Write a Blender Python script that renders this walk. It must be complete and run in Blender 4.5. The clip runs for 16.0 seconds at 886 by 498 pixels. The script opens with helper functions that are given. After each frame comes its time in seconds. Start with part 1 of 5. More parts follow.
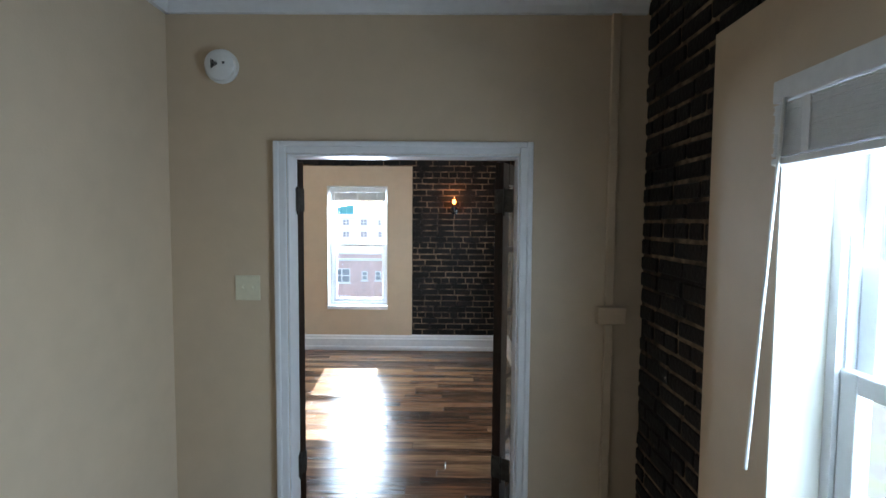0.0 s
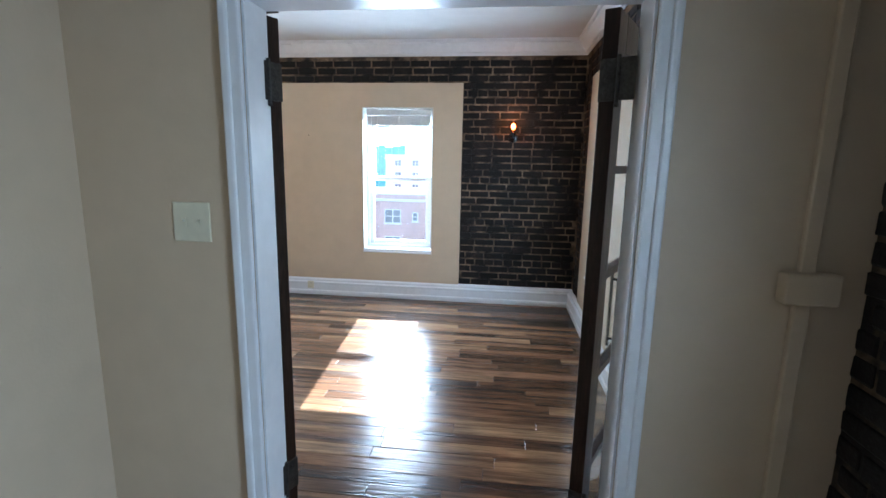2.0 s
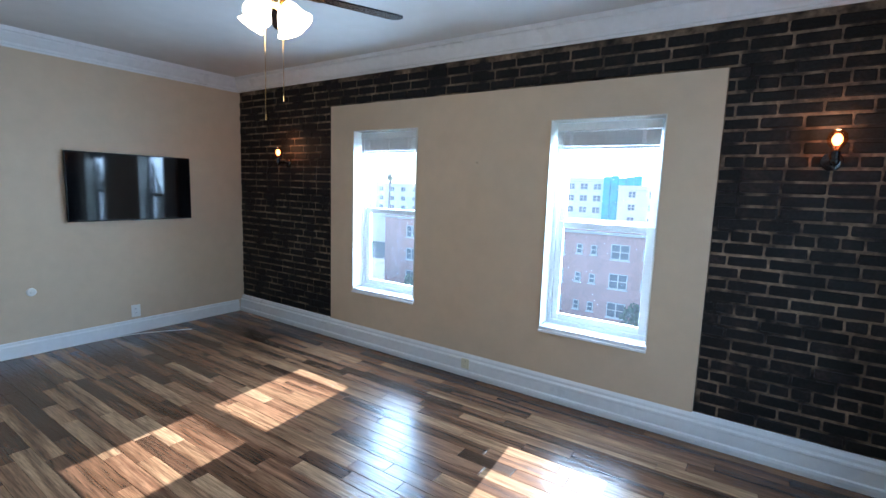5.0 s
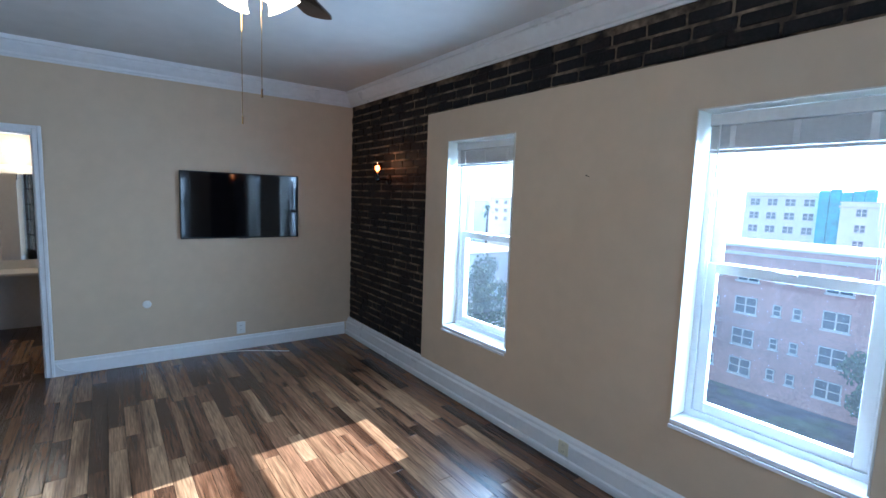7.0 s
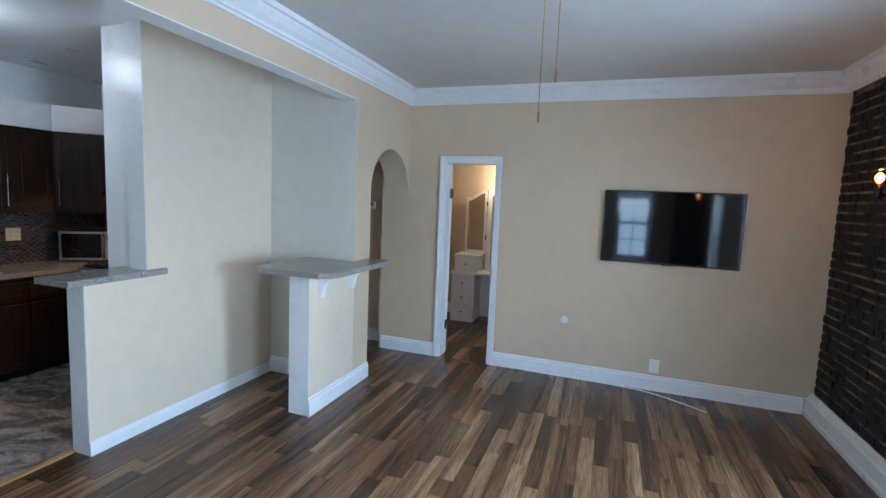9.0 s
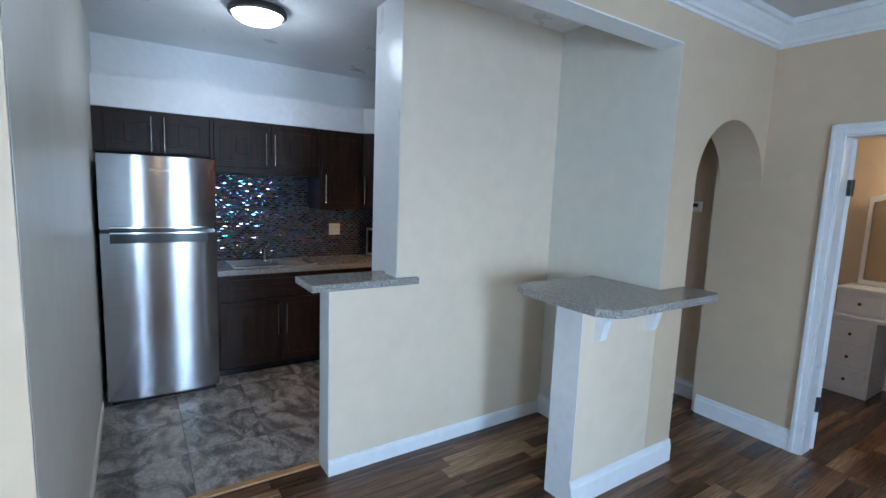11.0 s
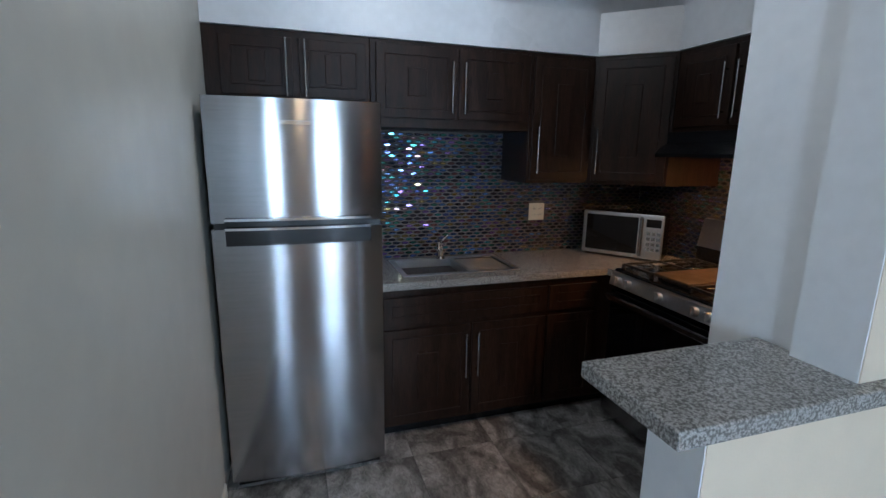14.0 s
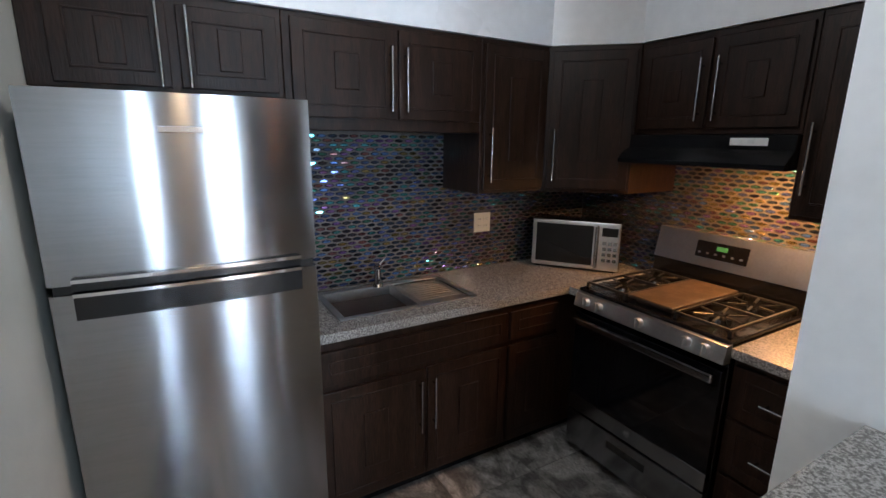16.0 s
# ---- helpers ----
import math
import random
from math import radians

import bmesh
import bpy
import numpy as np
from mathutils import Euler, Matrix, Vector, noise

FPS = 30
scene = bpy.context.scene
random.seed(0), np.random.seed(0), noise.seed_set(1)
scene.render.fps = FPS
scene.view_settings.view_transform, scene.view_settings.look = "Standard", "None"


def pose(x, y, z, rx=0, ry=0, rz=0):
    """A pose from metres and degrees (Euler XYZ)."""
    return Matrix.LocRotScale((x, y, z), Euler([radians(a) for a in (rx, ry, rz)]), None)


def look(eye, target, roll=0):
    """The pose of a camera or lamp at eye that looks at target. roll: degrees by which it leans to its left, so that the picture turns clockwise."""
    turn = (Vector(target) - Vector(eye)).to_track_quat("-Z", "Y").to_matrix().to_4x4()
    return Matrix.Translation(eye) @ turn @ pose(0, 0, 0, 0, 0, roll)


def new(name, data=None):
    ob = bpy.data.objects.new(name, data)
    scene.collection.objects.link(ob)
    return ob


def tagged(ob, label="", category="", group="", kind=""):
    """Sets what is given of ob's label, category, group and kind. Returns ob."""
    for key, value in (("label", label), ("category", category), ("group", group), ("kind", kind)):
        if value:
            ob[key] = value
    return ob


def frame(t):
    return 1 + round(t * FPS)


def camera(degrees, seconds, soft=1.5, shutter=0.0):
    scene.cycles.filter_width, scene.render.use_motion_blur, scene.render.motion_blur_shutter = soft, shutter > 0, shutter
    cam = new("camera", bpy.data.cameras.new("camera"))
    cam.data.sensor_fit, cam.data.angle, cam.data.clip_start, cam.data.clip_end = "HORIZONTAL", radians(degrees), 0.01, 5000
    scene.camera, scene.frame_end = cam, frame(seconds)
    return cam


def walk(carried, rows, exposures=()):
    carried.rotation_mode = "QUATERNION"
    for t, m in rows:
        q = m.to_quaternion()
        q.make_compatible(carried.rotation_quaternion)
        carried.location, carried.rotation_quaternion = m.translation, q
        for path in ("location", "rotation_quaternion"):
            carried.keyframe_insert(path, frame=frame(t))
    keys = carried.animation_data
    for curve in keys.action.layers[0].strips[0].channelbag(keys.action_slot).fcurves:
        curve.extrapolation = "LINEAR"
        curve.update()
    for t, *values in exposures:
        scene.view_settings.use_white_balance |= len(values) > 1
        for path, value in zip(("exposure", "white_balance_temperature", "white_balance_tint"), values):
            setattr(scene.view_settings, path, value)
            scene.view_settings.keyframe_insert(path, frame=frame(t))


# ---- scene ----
cam = camera(86.8, 16.0)
PATH = [
    (0, (1.169, 0.716, 1.643), (1.149, 2.712, 1.528), 0.4),
    (0.5, (1.16, 0.796, 1.57), (1.11, 2.787, 1.387), 0.7),
    (1, (1.153, 0.977, 1.527), (1.084, 2.956, 1.249), 0.7),
    (1.5, (1.185, 1.262, 1.536), (1.055, 3.226, 1.179), 0.7),
    (2, (1.135, 1.592, 1.516), (0.904, 3.546, 1.156), 1.1),
    (2.5, (1.072, 1.926, 1.512), (0.749, 3.873, 1.188), 1.6),
    (3, (1.09, 2.246, 1.509), (0.665, 4.177, 1.212), 1.9),
    (3.5, (1.114, 2.535, 1.524), (0.52, 4.424, 1.245), 2.3),
    (4, (1.069, 2.818, 1.541), (0.332, 4.658, 1.276), 2.3),
    (4.5, (1.022, 3.078, 1.552), (0.097, 4.831, 1.287), 2.1),
    (4.7, (1.0, 3.184, 1.565), (-0.012, 4.889, 1.302), 2.0),
    (6.8, (0.791, 4.248, 1.628), (-0.729, 5.527, 1.399), 2.0),
    (7, (0.783, 4.35, 1.637), (-0.825, 5.519, 1.417), 2.0),
    (7.5, (0.678, 4.602, 1.655), (-1.152, 5.384, 1.45), 1.3),
    (8, (0.553, 4.778, 1.671), (-1.417, 5.061, 1.473), 1.3),
    (8.5, (0.435, 4.951, 1.686), (-1.542, 4.725, 1.484), 2.0),
    (9, (0.301, 4.98, 1.646), (-1.576, 4.321, 1.439), 2.4),
    (9.5, (0.04, 4.849, 1.633), (-1.677, 3.848, 1.411), 2.7),
    (10, (-0.253, 4.756, 1.612), (-1.787, 3.493, 1.382), 2.8),
    (10.2, (-0.373, 4.729, 1.616), (-1.819, 3.366, 1.39), 2.7),
    (12.3, (-0.898, 3.748, 1.608), (-1.529, 1.877, 1.285), 1.4),
    (12.5, (-0.908, 3.638, 1.607), (-1.483, 1.751, 1.278), 1.4),
    (13, (-0.861, 3.338, 1.603), (-1.362, 1.433, 1.258), 1.2),
    (13.5, (-0.806, 3.012, 1.581), (-1.356, 1.122, 1.223), 0.8),
    (14, (-0.831, 2.701, 1.572), (-1.432, 0.838, 1.16), 0.9),
    (14.5, (-0.844, 2.471, 1.571), (-1.511, 0.652, 1.074), 1.1),
    (15, (-0.818, 2.259, 1.586), (-1.604, 0.506, 1.031), 1.6),
    (15.5, (-0.812, 2.165, 1.61), (-1.728, 0.47, 1.075), 1.3),
    (16, (-0.808, 2.136, 1.658), (-1.795, 0.458, 1.199), 0.7),
]
walk(cam, [(t, look(eye, target, roll)) for t, eye, target, roll in PATH],
     exposures=[(0, 2.55, 6350, 10), (1.5, 2.75, 5850, 9), (2.5, 2.65, 5700, 9), (3.5, 2.27, 5300, 8), (4.5, 2.35, 5300, 6), (7, 2.1, 5100, 7), (8, 2.4, 5200, 6), (9, 2.55, 5500, 7), (10, 2.5, 5400, 6),
                (12.5, 2.4, 5500, 7), (13.5, 2.35, 5600, 7), (14.5, 2.55, 5700, 7), (15.2, 2.85, 5850, 8), (16, 2.9, 6150, 10)])

# ---- world and large lights ----
SUN_WAY = Vector((0.085, -1.0, -0.725)).normalized()
world = bpy.data.worlds.new("world")
scene.world = world
world.use_nodes = True
sky = world.node_tree.nodes.new("ShaderNodeTexSky")
sky.sky_type, sky.sun_disc = "NISHITA", False
sky.sun_elevation, sky.sun_rotation = math.asin(-SUN_WAY.z), math.atan2(-SUN_WAY.x, -SUN_WAY.y)
sky_back = world.node_tree.nodes["Background"]
sky_back.inputs["Strength"].default_value = 0.15
world.node_tree.links.new(sky.outputs[0], sky_back.inputs["Color"])


def lamp(name, kind, m, power, colour=(1, 1, 1), size=0.1, size_y=None):
    d = bpy.data.lights.new(name, kind)
    d.energy, d.color = power, colour
    if kind == "AREA":
        d.shape, d.size, d.size_y = "RECTANGLE", size, size_y or size
    elif kind == "SUN":
        d.angle = radians(0.5)
    else:
        d.shadow_soft_size = size
    ob = new(name, d)
    ob.matrix_world = m
    return ob


lamp("sun", "SUN", look((0, 0, 0), SUN_WAY), 5.0, (1.0, 0.95, 0.87))
DAY = (0.62, 0.80, 1.0)
for wx in (-1.96, 0.02):
    lamp("window_daylight", "AREA", look((wx, 6.97, 1.3), (wx, 3.5, 0.3)), 20, DAY, 0.68, 1.4)
for wx, wy in ((2.17, 5.45), (2.27, 1.6)):
    lamp("window_daylight", "AREA", look((wx, wy, 1.3), (-1.5, wy, 0.4)), 6.5, DAY, 0.62, 1.4)


# ---- materials ----
def material(name, base=(0.8, 0.8, 0.8), rough=0.5, metal=0.0, vary=0.1, scale=6.0, bump=0.0, bump_scale=60.0,
             stretch=(1, 1, 1), second=None, mix_at=(0.45, 0.6), emit=0.0, rough_vary=0.08, coat=0.0, pieces=0.0, palette=()):
    """A surface with two scales of noise in colour and relief; pieces: how much each piece differs."""
    m = bpy.data.materials.new(name)
    m.use_nodes = True
    nt = m.node_tree
    n, l = nt.nodes, nt.links
    b = n["Principled BSDF"]
    geo = n.new("ShaderNodeNewGeometry")
    info = n.new("ShaderNodeObjectInfo")
    add = n.new("ShaderNodeMath"); add.operation = "ADD"
    l.new(geo.outputs["Random Per Island"], add.inputs[0]); l.new(info.outputs["Random"], add.inputs[1])
    fr = n.new("ShaderNodeMath"); fr.operation = "FRACT"; l.new(add.outputs[0], fr.inputs[0])
    mp = n.new("ShaderNodeMapping"); mp.inputs["Scale"].default_value = stretch
    l.new(geo.outputs["Position"], mp.inputs["Vector"])
    vec = mp.outputs[0]
    if pieces:
        off = n.new("ShaderNodeVectorMath"); off.operation = "SCALE"; off.inputs[0].default_value = (7.1, 3.3, 5.7)
        l.new(fr.outputs[0], off.inputs["Scale"])
        av = n.new("ShaderNodeVectorMath"); l.new(vec, av.inputs[0]); l.new(off.outputs[0], av.inputs[1])
        vec = av.outputs[0]
    def noise_node(sc, detail=4.0):
        t = n.new("ShaderNodeTexNoise"); t.inputs["Scale"].default_value = sc; t.inputs["Detail"].default_value = detail
        l.new(vec, t.inputs["Vector"])
        return t
    big, fine = noise_node(scale), noise_node(scale * 7)
    ramp = n.new("ShaderNodeMapRange"); ramp.inputs["From Min"].default_value, ramp.inputs["From Max"].default_value = mix_at
    l.new(big.outputs["Fac"], ramp.inputs["Value"])
    mix = n.new("ShaderNodeMix"); mix.data_type = "RGBA"
    mix.inputs["A"].default_value = (*base, 1)
    s2 = second or tuple(c * (1 - vary) for c in base)
    mix.inputs["B"].default_value = (*s2, 1)
    l.new(ramp.outputs[0], mix.inputs["Factor"])
    if palette:
        cr = n.new("ShaderNodeValToRGB"); cr.color_ramp.interpolation = "CONSTANT"
        while len(cr.color_ramp.elements) < len(palette):
            cr.color_ramp.elements.new(0.5)
        for k, c in enumerate(palette):
            cr.color_ramp.elements[k].position = k / len(palette)
            cr.color_ramp.elements[k].color = (*c, 1)
        l.new(fr.outputs[0], cr.inputs[0]); l.new(cr.outputs[0], mix.inputs["A"])
        dk = n.new("ShaderNodeMix"); dk.data_type = "RGBA"; dk.blend_type = "MULTIPLY"; dk.inputs["Factor"].default_value = 1.0
        l.new(cr.outputs[0], dk.inputs["A"]); dk.inputs["B"].default_value = (*(second or (0.4, 0.4, 0.4)), 1)
        l.new(dk.outputs["Result"], mix.inputs["B"])
    hsv = n.new("ShaderNodeHueSaturation")
    l.new(mix.outputs["Result"], hsv.inputs["Color"])
    val = n.new("ShaderNodeMapRange"); val.inputs["To Min"].default_value, val.inputs["To Max"].default_value = 1 - vary, 1 + vary
    val.inputs["From Min"].default_value, val.inputs["From Max"].default_value = 0.3, 0.7
    l.new(fine.outputs["Fac"], val.inputs["Value"])
    v = val.outputs[0]
    if pieces:
        pv = n.new("ShaderNodeMapRange"); pv.inputs["To Min"].default_value, pv.inputs["To Max"].default_value = 1 - pieces, 1 + pieces
        l.new(fr.outputs[0], pv.inputs["Value"])
        mul = n.new("ShaderNodeMath"); mul.operation = "MULTIPLY"; l.new(v, mul.inputs[0]); l.new(pv.outputs[0], mul.inputs[1])
        v = mul.outputs[0]
    l.new(v, hsv.inputs["Value"])
    l.new(hsv.outputs[0], b.inputs["Base Color"])
    rr = n.new("ShaderNodeMapRange"); rr.inputs["To Min"].default_value, rr.inputs["To Max"].default_value = max(0.02, rough - rough_vary), min(1, rough + rough_vary)
    l.new(big.outputs["Fac"], rr.inputs["Value"]); l.new(rr.outputs[0], b.inputs["Roughness"])
    b.inputs["Metallic"].default_value = metal
    b.inputs["Coat Weight"].default_value = coat
    if bump:
        t = noise_node(bump_scale, 3.0)
        bp = n.new("ShaderNodeBump"); bp.inputs["Strength"].default_value = bump; bp.inputs["Distance"].default_value = 0.004
        l.new(t.outputs["Fac"], bp.inputs["Height"]); l.new(bp.outputs[0], b.inputs["Normal"])
    if emit:
        l.new(hsv.outputs[0], b.inputs["Emission Color"]); b.inputs["Emission Strength"].default_value = emit
    return m


def glass_material(name, tint=(1, 1, 1)):
    m = bpy.data.materials.new(name)
    m.use_nodes = True
    n, l = m.node_tree.nodes, m.node_tree.links
    tr, gl, lw, mx = n.new("ShaderNodeBsdfTransparent"), n.new("ShaderNodeBsdfGlossy"), n.new("ShaderNodeLayerWeight"), n.new("ShaderNodeMixShader")
    fz = n.new("ShaderNodeMath"); fz.operation = "MULTIPLY_ADD"; fz.inputs[1].default_value, fz.inputs[2].default_value = 0.5, 0.015
    tr.inputs["Color"].default_value = (*tint, 1); gl.inputs["Roughness"].default_value = 0.02; lw.inputs["Blend"].default_value = 0.15
    l.new(lw.outputs["Facing"], fz.inputs[0])
    l.new(fz.outputs[0], mx.inputs[0]); l.new(tr.outputs[0], mx.inputs[1]); l.new(gl.outputs[0], mx.inputs[2])
    l.new(mx.outputs[0], n["Material Output"].inputs["Surface"])
    return m


M_BEIGE = material("beige_wall_paint", (0.60, 0.475, 0.335), 0.55, vary=0.03, scale=1.3, bump=0.12, bump_scale=90)
M_CREAM = material("cream_wall_paint", (0.69, 0.59, 0.46), 0.5, vary=0.03, scale=1.3, bump=0.12, bump_scale=90)
M_GREYWALL = material("pale_wall_paint", (0.66, 0.64, 0.57), 0.42, vary=0.03, scale=1.3, bump=0.12, bump_scale=90)
M_WHITE = material("white_gloss_paint", (0.78, 0.79, 0.80), 0.3, vary=0.03, scale=3, bump=0.1, bump_scale=40)
M_CEIL = material("ceiling_paint", (0.60, 0.585, 0.555), 0.7, vary=0.03, scale=1.0, bump=0.1, bump_scale=70)
M_BRICK = material("black_painted_brick", (0.007, 0.0065, 0.007), 0.62, vary=0.4, scale=9, bump=1.0, bump_scale=60, second=(0.02, 0.014, 0.012), mix_at=(0.5, 0.75), pieces=0.45)
M_BRICK.node_tree.nodes["Principled BSDF"].inputs["Specular IOR Level"].default_value = 0.3
M_MORTAR = material("old_mortar", (0.22, 0.155, 0.10), 0.9, vary=0.45, scale=4.5, bump=1.0, bump_scale=110, second=(0.014, 0.012, 0.011), mix_at=(0.40, 0.60))
M_FLOOR = material("hand_scraped_floorboards", rough=0.2, vary=0.42, scale=2.6, bump=0.6, bump_scale=13, stretch=(0.35, 6, 6), second=(0.40, 0.35, 0.33), mix_at=(0.46, 0.64),
                   pieces=0.12, rough_vary=0.12, palette=((0.165, 0.085, 0.044), (0.10, 0.05, 0.026), (0.21, 0.115, 0.06), (0.075, 0.038, 0.021), (0.29, 0.175, 0.095),
                                                          (0.135, 0.068, 0.036), (0.24, 0.137, 0.072), (0.09, 0.046, 0.025), (0.18, 0.094, 0.05), (0.15, 0.077, 0.041)))
M_GAP = material("floor_underlay", (0.02, 0.013, 0.008), 0.8, vary=0.2)
M_TILE = material("marbled_floor_tile", (0.33, 0.315, 0.295), 0.2, vary=0.3, scale=3.4, bump=0.2, bump_scale=14, second=(0.12, 0.114, 0.107), mix_at=(0.40, 0.62), pieces=0.12, stretch=(1.6, 0.9, 1))
for n in M_TILE.node_tree.nodes:
    if n.bl_idname == "ShaderNodeTexNoise":
        n.inputs["Distortion"].default_value = 1.6
M_GROUT = material("tile_joint", (0.10, 0.095, 0.09), 0.8)
M_DARKWOOD = material("espresso_stained_wood", (0.016, 0.0075, 0.0045), 0.4, vary=0.4, scale=5, bump=0.25, bump_scale=30, stretch=(5, 5, 0.6), second=(0.026, 0.0125, 0.0075))
M_DARKWOOD.node_tree.nodes["Principled BSDF"].inputs["Specular IOR Level"].default_value = 0.22
M_STEEL = material("brushed_stainless_steel", (0.38, 0.38, 0.39), 0.17, metal=1.0, vary=0.04, scale=3, stretch=(1, 1, 30), rough_vary=0.03)
steel_tangent = M_STEEL.node_tree.nodes.new("ShaderNodeTangent")
steel_tangent.direction_type, steel_tangent.axis = "RADIAL", "Z"
M_STEEL.node_tree.links.new(steel_tangent.outputs[0], M_STEEL.node_tree.nodes["Principled BSDF"].inputs["Tangent"])
M_STEEL.node_tree.nodes["Principled BSDF"].inputs["Anisotropic"].default_value = 0.9
M_STEEL.node_tree.nodes["Principled BSDF"].inputs["Anisotropic Rotation"].default_value = 0.25
M_SATIN = material("satin_steel", (0.60, 0.60, 0.61), 0.33, metal=1.0, vary=0.05, scale=12)
M_CHROME = material("chrome", (0.75, 0.75, 0.76), 0.1, metal=1.0, vary=0.03)
M_IRON = material("dark_iron", (0.06, 0.055, 0.05), 0.45, metal=0.7, vary=0.3, scale=20, bump=0.3)
M_BLACK = material("black_enamel", (0.008, 0.008, 0.009), 0.2, vary=0.2, scale=8)
M_BLACKGLASS = material("black_glass", (0.004, 0.004, 0.005), 0.05, vary=0.1, rough_vary=0.02)
M_BLACKGLASS.node_tree.nodes["Principled BSDF"].inputs["Specular IOR Level"].default_value = 0.35
M_PLASTIC = material("ivory_plastic", (0.70, 0.66, 0.50), 0.35, vary=0.03)
M_WPLASTIC = material("white_plastic", (0.78, 0.78, 0.76), 0.35, vary=0.03)
M_GRANITE = material("speckled_granite", (0.40, 0.385, 0.365), 0.18, vary=0.5, scale=165, second=(0.15, 0.143, 0.135), mix_at=(0.42, 0.58))
M_BRASS = material("polished_brass", (0.70, 0.47, 0.18), 0.18, metal=1.0, vary=0.08)
M_GLASS = glass_material("clear_glass", (0.96, 0.98, 0.98))
M_WINGLASS = glass_material("hazed_window_glass", (0.96, 0.98, 0.98))
# slight translucent share paints a pale glare haze over the view outside
veil, veiled = M_WINGLASS.node_tree.nodes.new("ShaderNodeBsdfTranslucent"), M_WINGLASS.node_tree.nodes.new("ShaderNodeMixShader")
veil.inputs["Color"].default_value, veiled.inputs[0].default_value = (0.80, 0.88, 1.0, 1), 0.006
clear_out = M_WINGLASS.node_tree.nodes["Mix Shader"].outputs[0]
M_WINGLASS.node_tree.links.new(clear_out, veiled.inputs[1])
M_WINGLASS.node_tree.links.new(veil.outputs[0], veiled.inputs[2])
M_WINGLASS.node_tree.links.new(veiled.outputs[0], M_WINGLASS.node_tree.nodes["Material Output"].inputs["Surface"])
M_VINYL = material("white_vinyl_sash", (0.80, 0.82, 0.84), 0.35, vary=0.02)
M_BLIND = material("white_blind_slats", (0.72, 0.72, 0.71), 0.5, vary=0.04)
M_SHADE = material("lit_frosted_glass", (1.0, 0.78, 0.52), 0.4, vary=0.02, emit=1.7)
M_BULB = material("glowing_filament_bulb", (1.0, 0.36, 0.10), 0.3, vary=0.02, emit=4.0)
M_DOME = material("lit_dome_glass", (1.0, 0.97, 0.92), 0.4, vary=0.02, emit=2.6)
M_MIRROR = material("mirror_glass", (0.85, 0.87, 0.88), 0.02, metal=1.0, vary=0.01, rough_vary=0.01)


# ---- mesh helpers ----
class Shape:
    """Gathers primitives into one mesh."""

    def __init__(self):
        self.bm = bmesh.new()

    def box(self, lo, hi, bevel=0.0, m=None):
        lo, hi = [min(a, b) for a, b in zip(lo, hi)], [max(a, b) for a, b in zip(lo, hi)]
        c = [(a + b) / 2 for a, b in zip(lo, hi)]
        s = [b - a for a, b in zip(lo, hi)]
        mm = Matrix.LocRotScale(c, None, s)
        r = bmesh.ops.create_cube(self.bm, size=1, matrix=(m @ mm) if m else mm)
        if bevel:
            es = list({e for v in r["verts"] for e in v.link_edges})
            bmesh.ops.bevel(self.bm, geom=es, offset=min(bevel, min(s) * 0.45), segments=2, profile=0.5, affect="EDGES")
        return self

    def tube(self, a, b, r, r2=None, n=16, caps=True):
        a, b = Vector(a), Vector(b)
        d = b - a
        q = d.to_track_quat("Z", "Y").to_matrix().to_4x4()
        bmesh.ops.create_cone(self.bm, cap_ends=caps, segments=n, radius1=r, radius2=r if r2 is None else r2, depth=d.length,
                              matrix=Matrix.Translation((a + b) / 2) @ q)
        return self

    def ball(self, c, r, s=(1, 1, 1), n=16):
        bmesh.ops.create_uvsphere(self.bm, u_segments=n, v_segments=max(6, n // 2), radius=r, matrix=Matrix.LocRotScale(c, None, s))
        return self

    def lathe(self, profile, n=24, m=None):
        """profile: (radius, height) pairs turned about z."""
        m = m or Matrix()
        rings = []
        for r, z in profile:
            rings.append([self.bm.verts.new(m @ Vector((r * math.cos(2 * math.pi * i / n), r * math.sin(2 * math.pi * i / n), z))) for i in range(n)])
        for a, b in zip(rings, rings[1:]):
            for i in range(n):
                self.bm.faces.new((a[i], a[(i + 1) % n], b[(i + 1) % n], b[i]))
        return self

    def prism(self, outline, lo, hi, axis="z", m=None):
        """An outline of 2D points drawn out along an axis."""
        def at(p, h):
            v = {"z": (p[0], p[1], h), "y": (p[0], h, p[1]), "x": (h, p[0], p[1])}[axis]
            return m @ Vector(v) if m else Vector(v)
        a = [self.bm.verts.new(at(p, lo)) for p in outline]
        b = [self.bm.verts.new(at(p, hi)) for p in outline]
        n = len(outline)
        self.bm.faces.new(a)
        self.bm.faces.new(b[::-1])
        for i in range(n):
            self.bm.faces.new((a[i], b[i], b[(i + 1) % n], a[(i + 1) % n]))
        return self

    def mesh(self, name, mat, smooth=False):
        bmesh.ops.recalc_face_normals(self.bm, faces=self.bm.faces)
        me = bpy.data.meshes.new(name)
        self.bm.to_mesh(me)
        self.bm.free()
        me.materials.append(mat)
        if smooth:
            me.shade_smooth()
            me.set_sharp_from_angle(angle=radians(40))
        return me

    def out(self, name, mat, parent=None, smooth=False, label="", category="", kind="", group=""):
        ob = new(name, self.mesh(name, mat, smooth))
        if parent:
            ob.parent = parent
            ob.matrix_parent_inverse = world_of(parent).inverted()
        return tagged(ob, label, category, group, kind)


def world_of(ob):
    m = ob.matrix_basis.copy()
    return world_of(ob.parent) @ ob.matrix_parent_inverse @ m if ob.parent else m


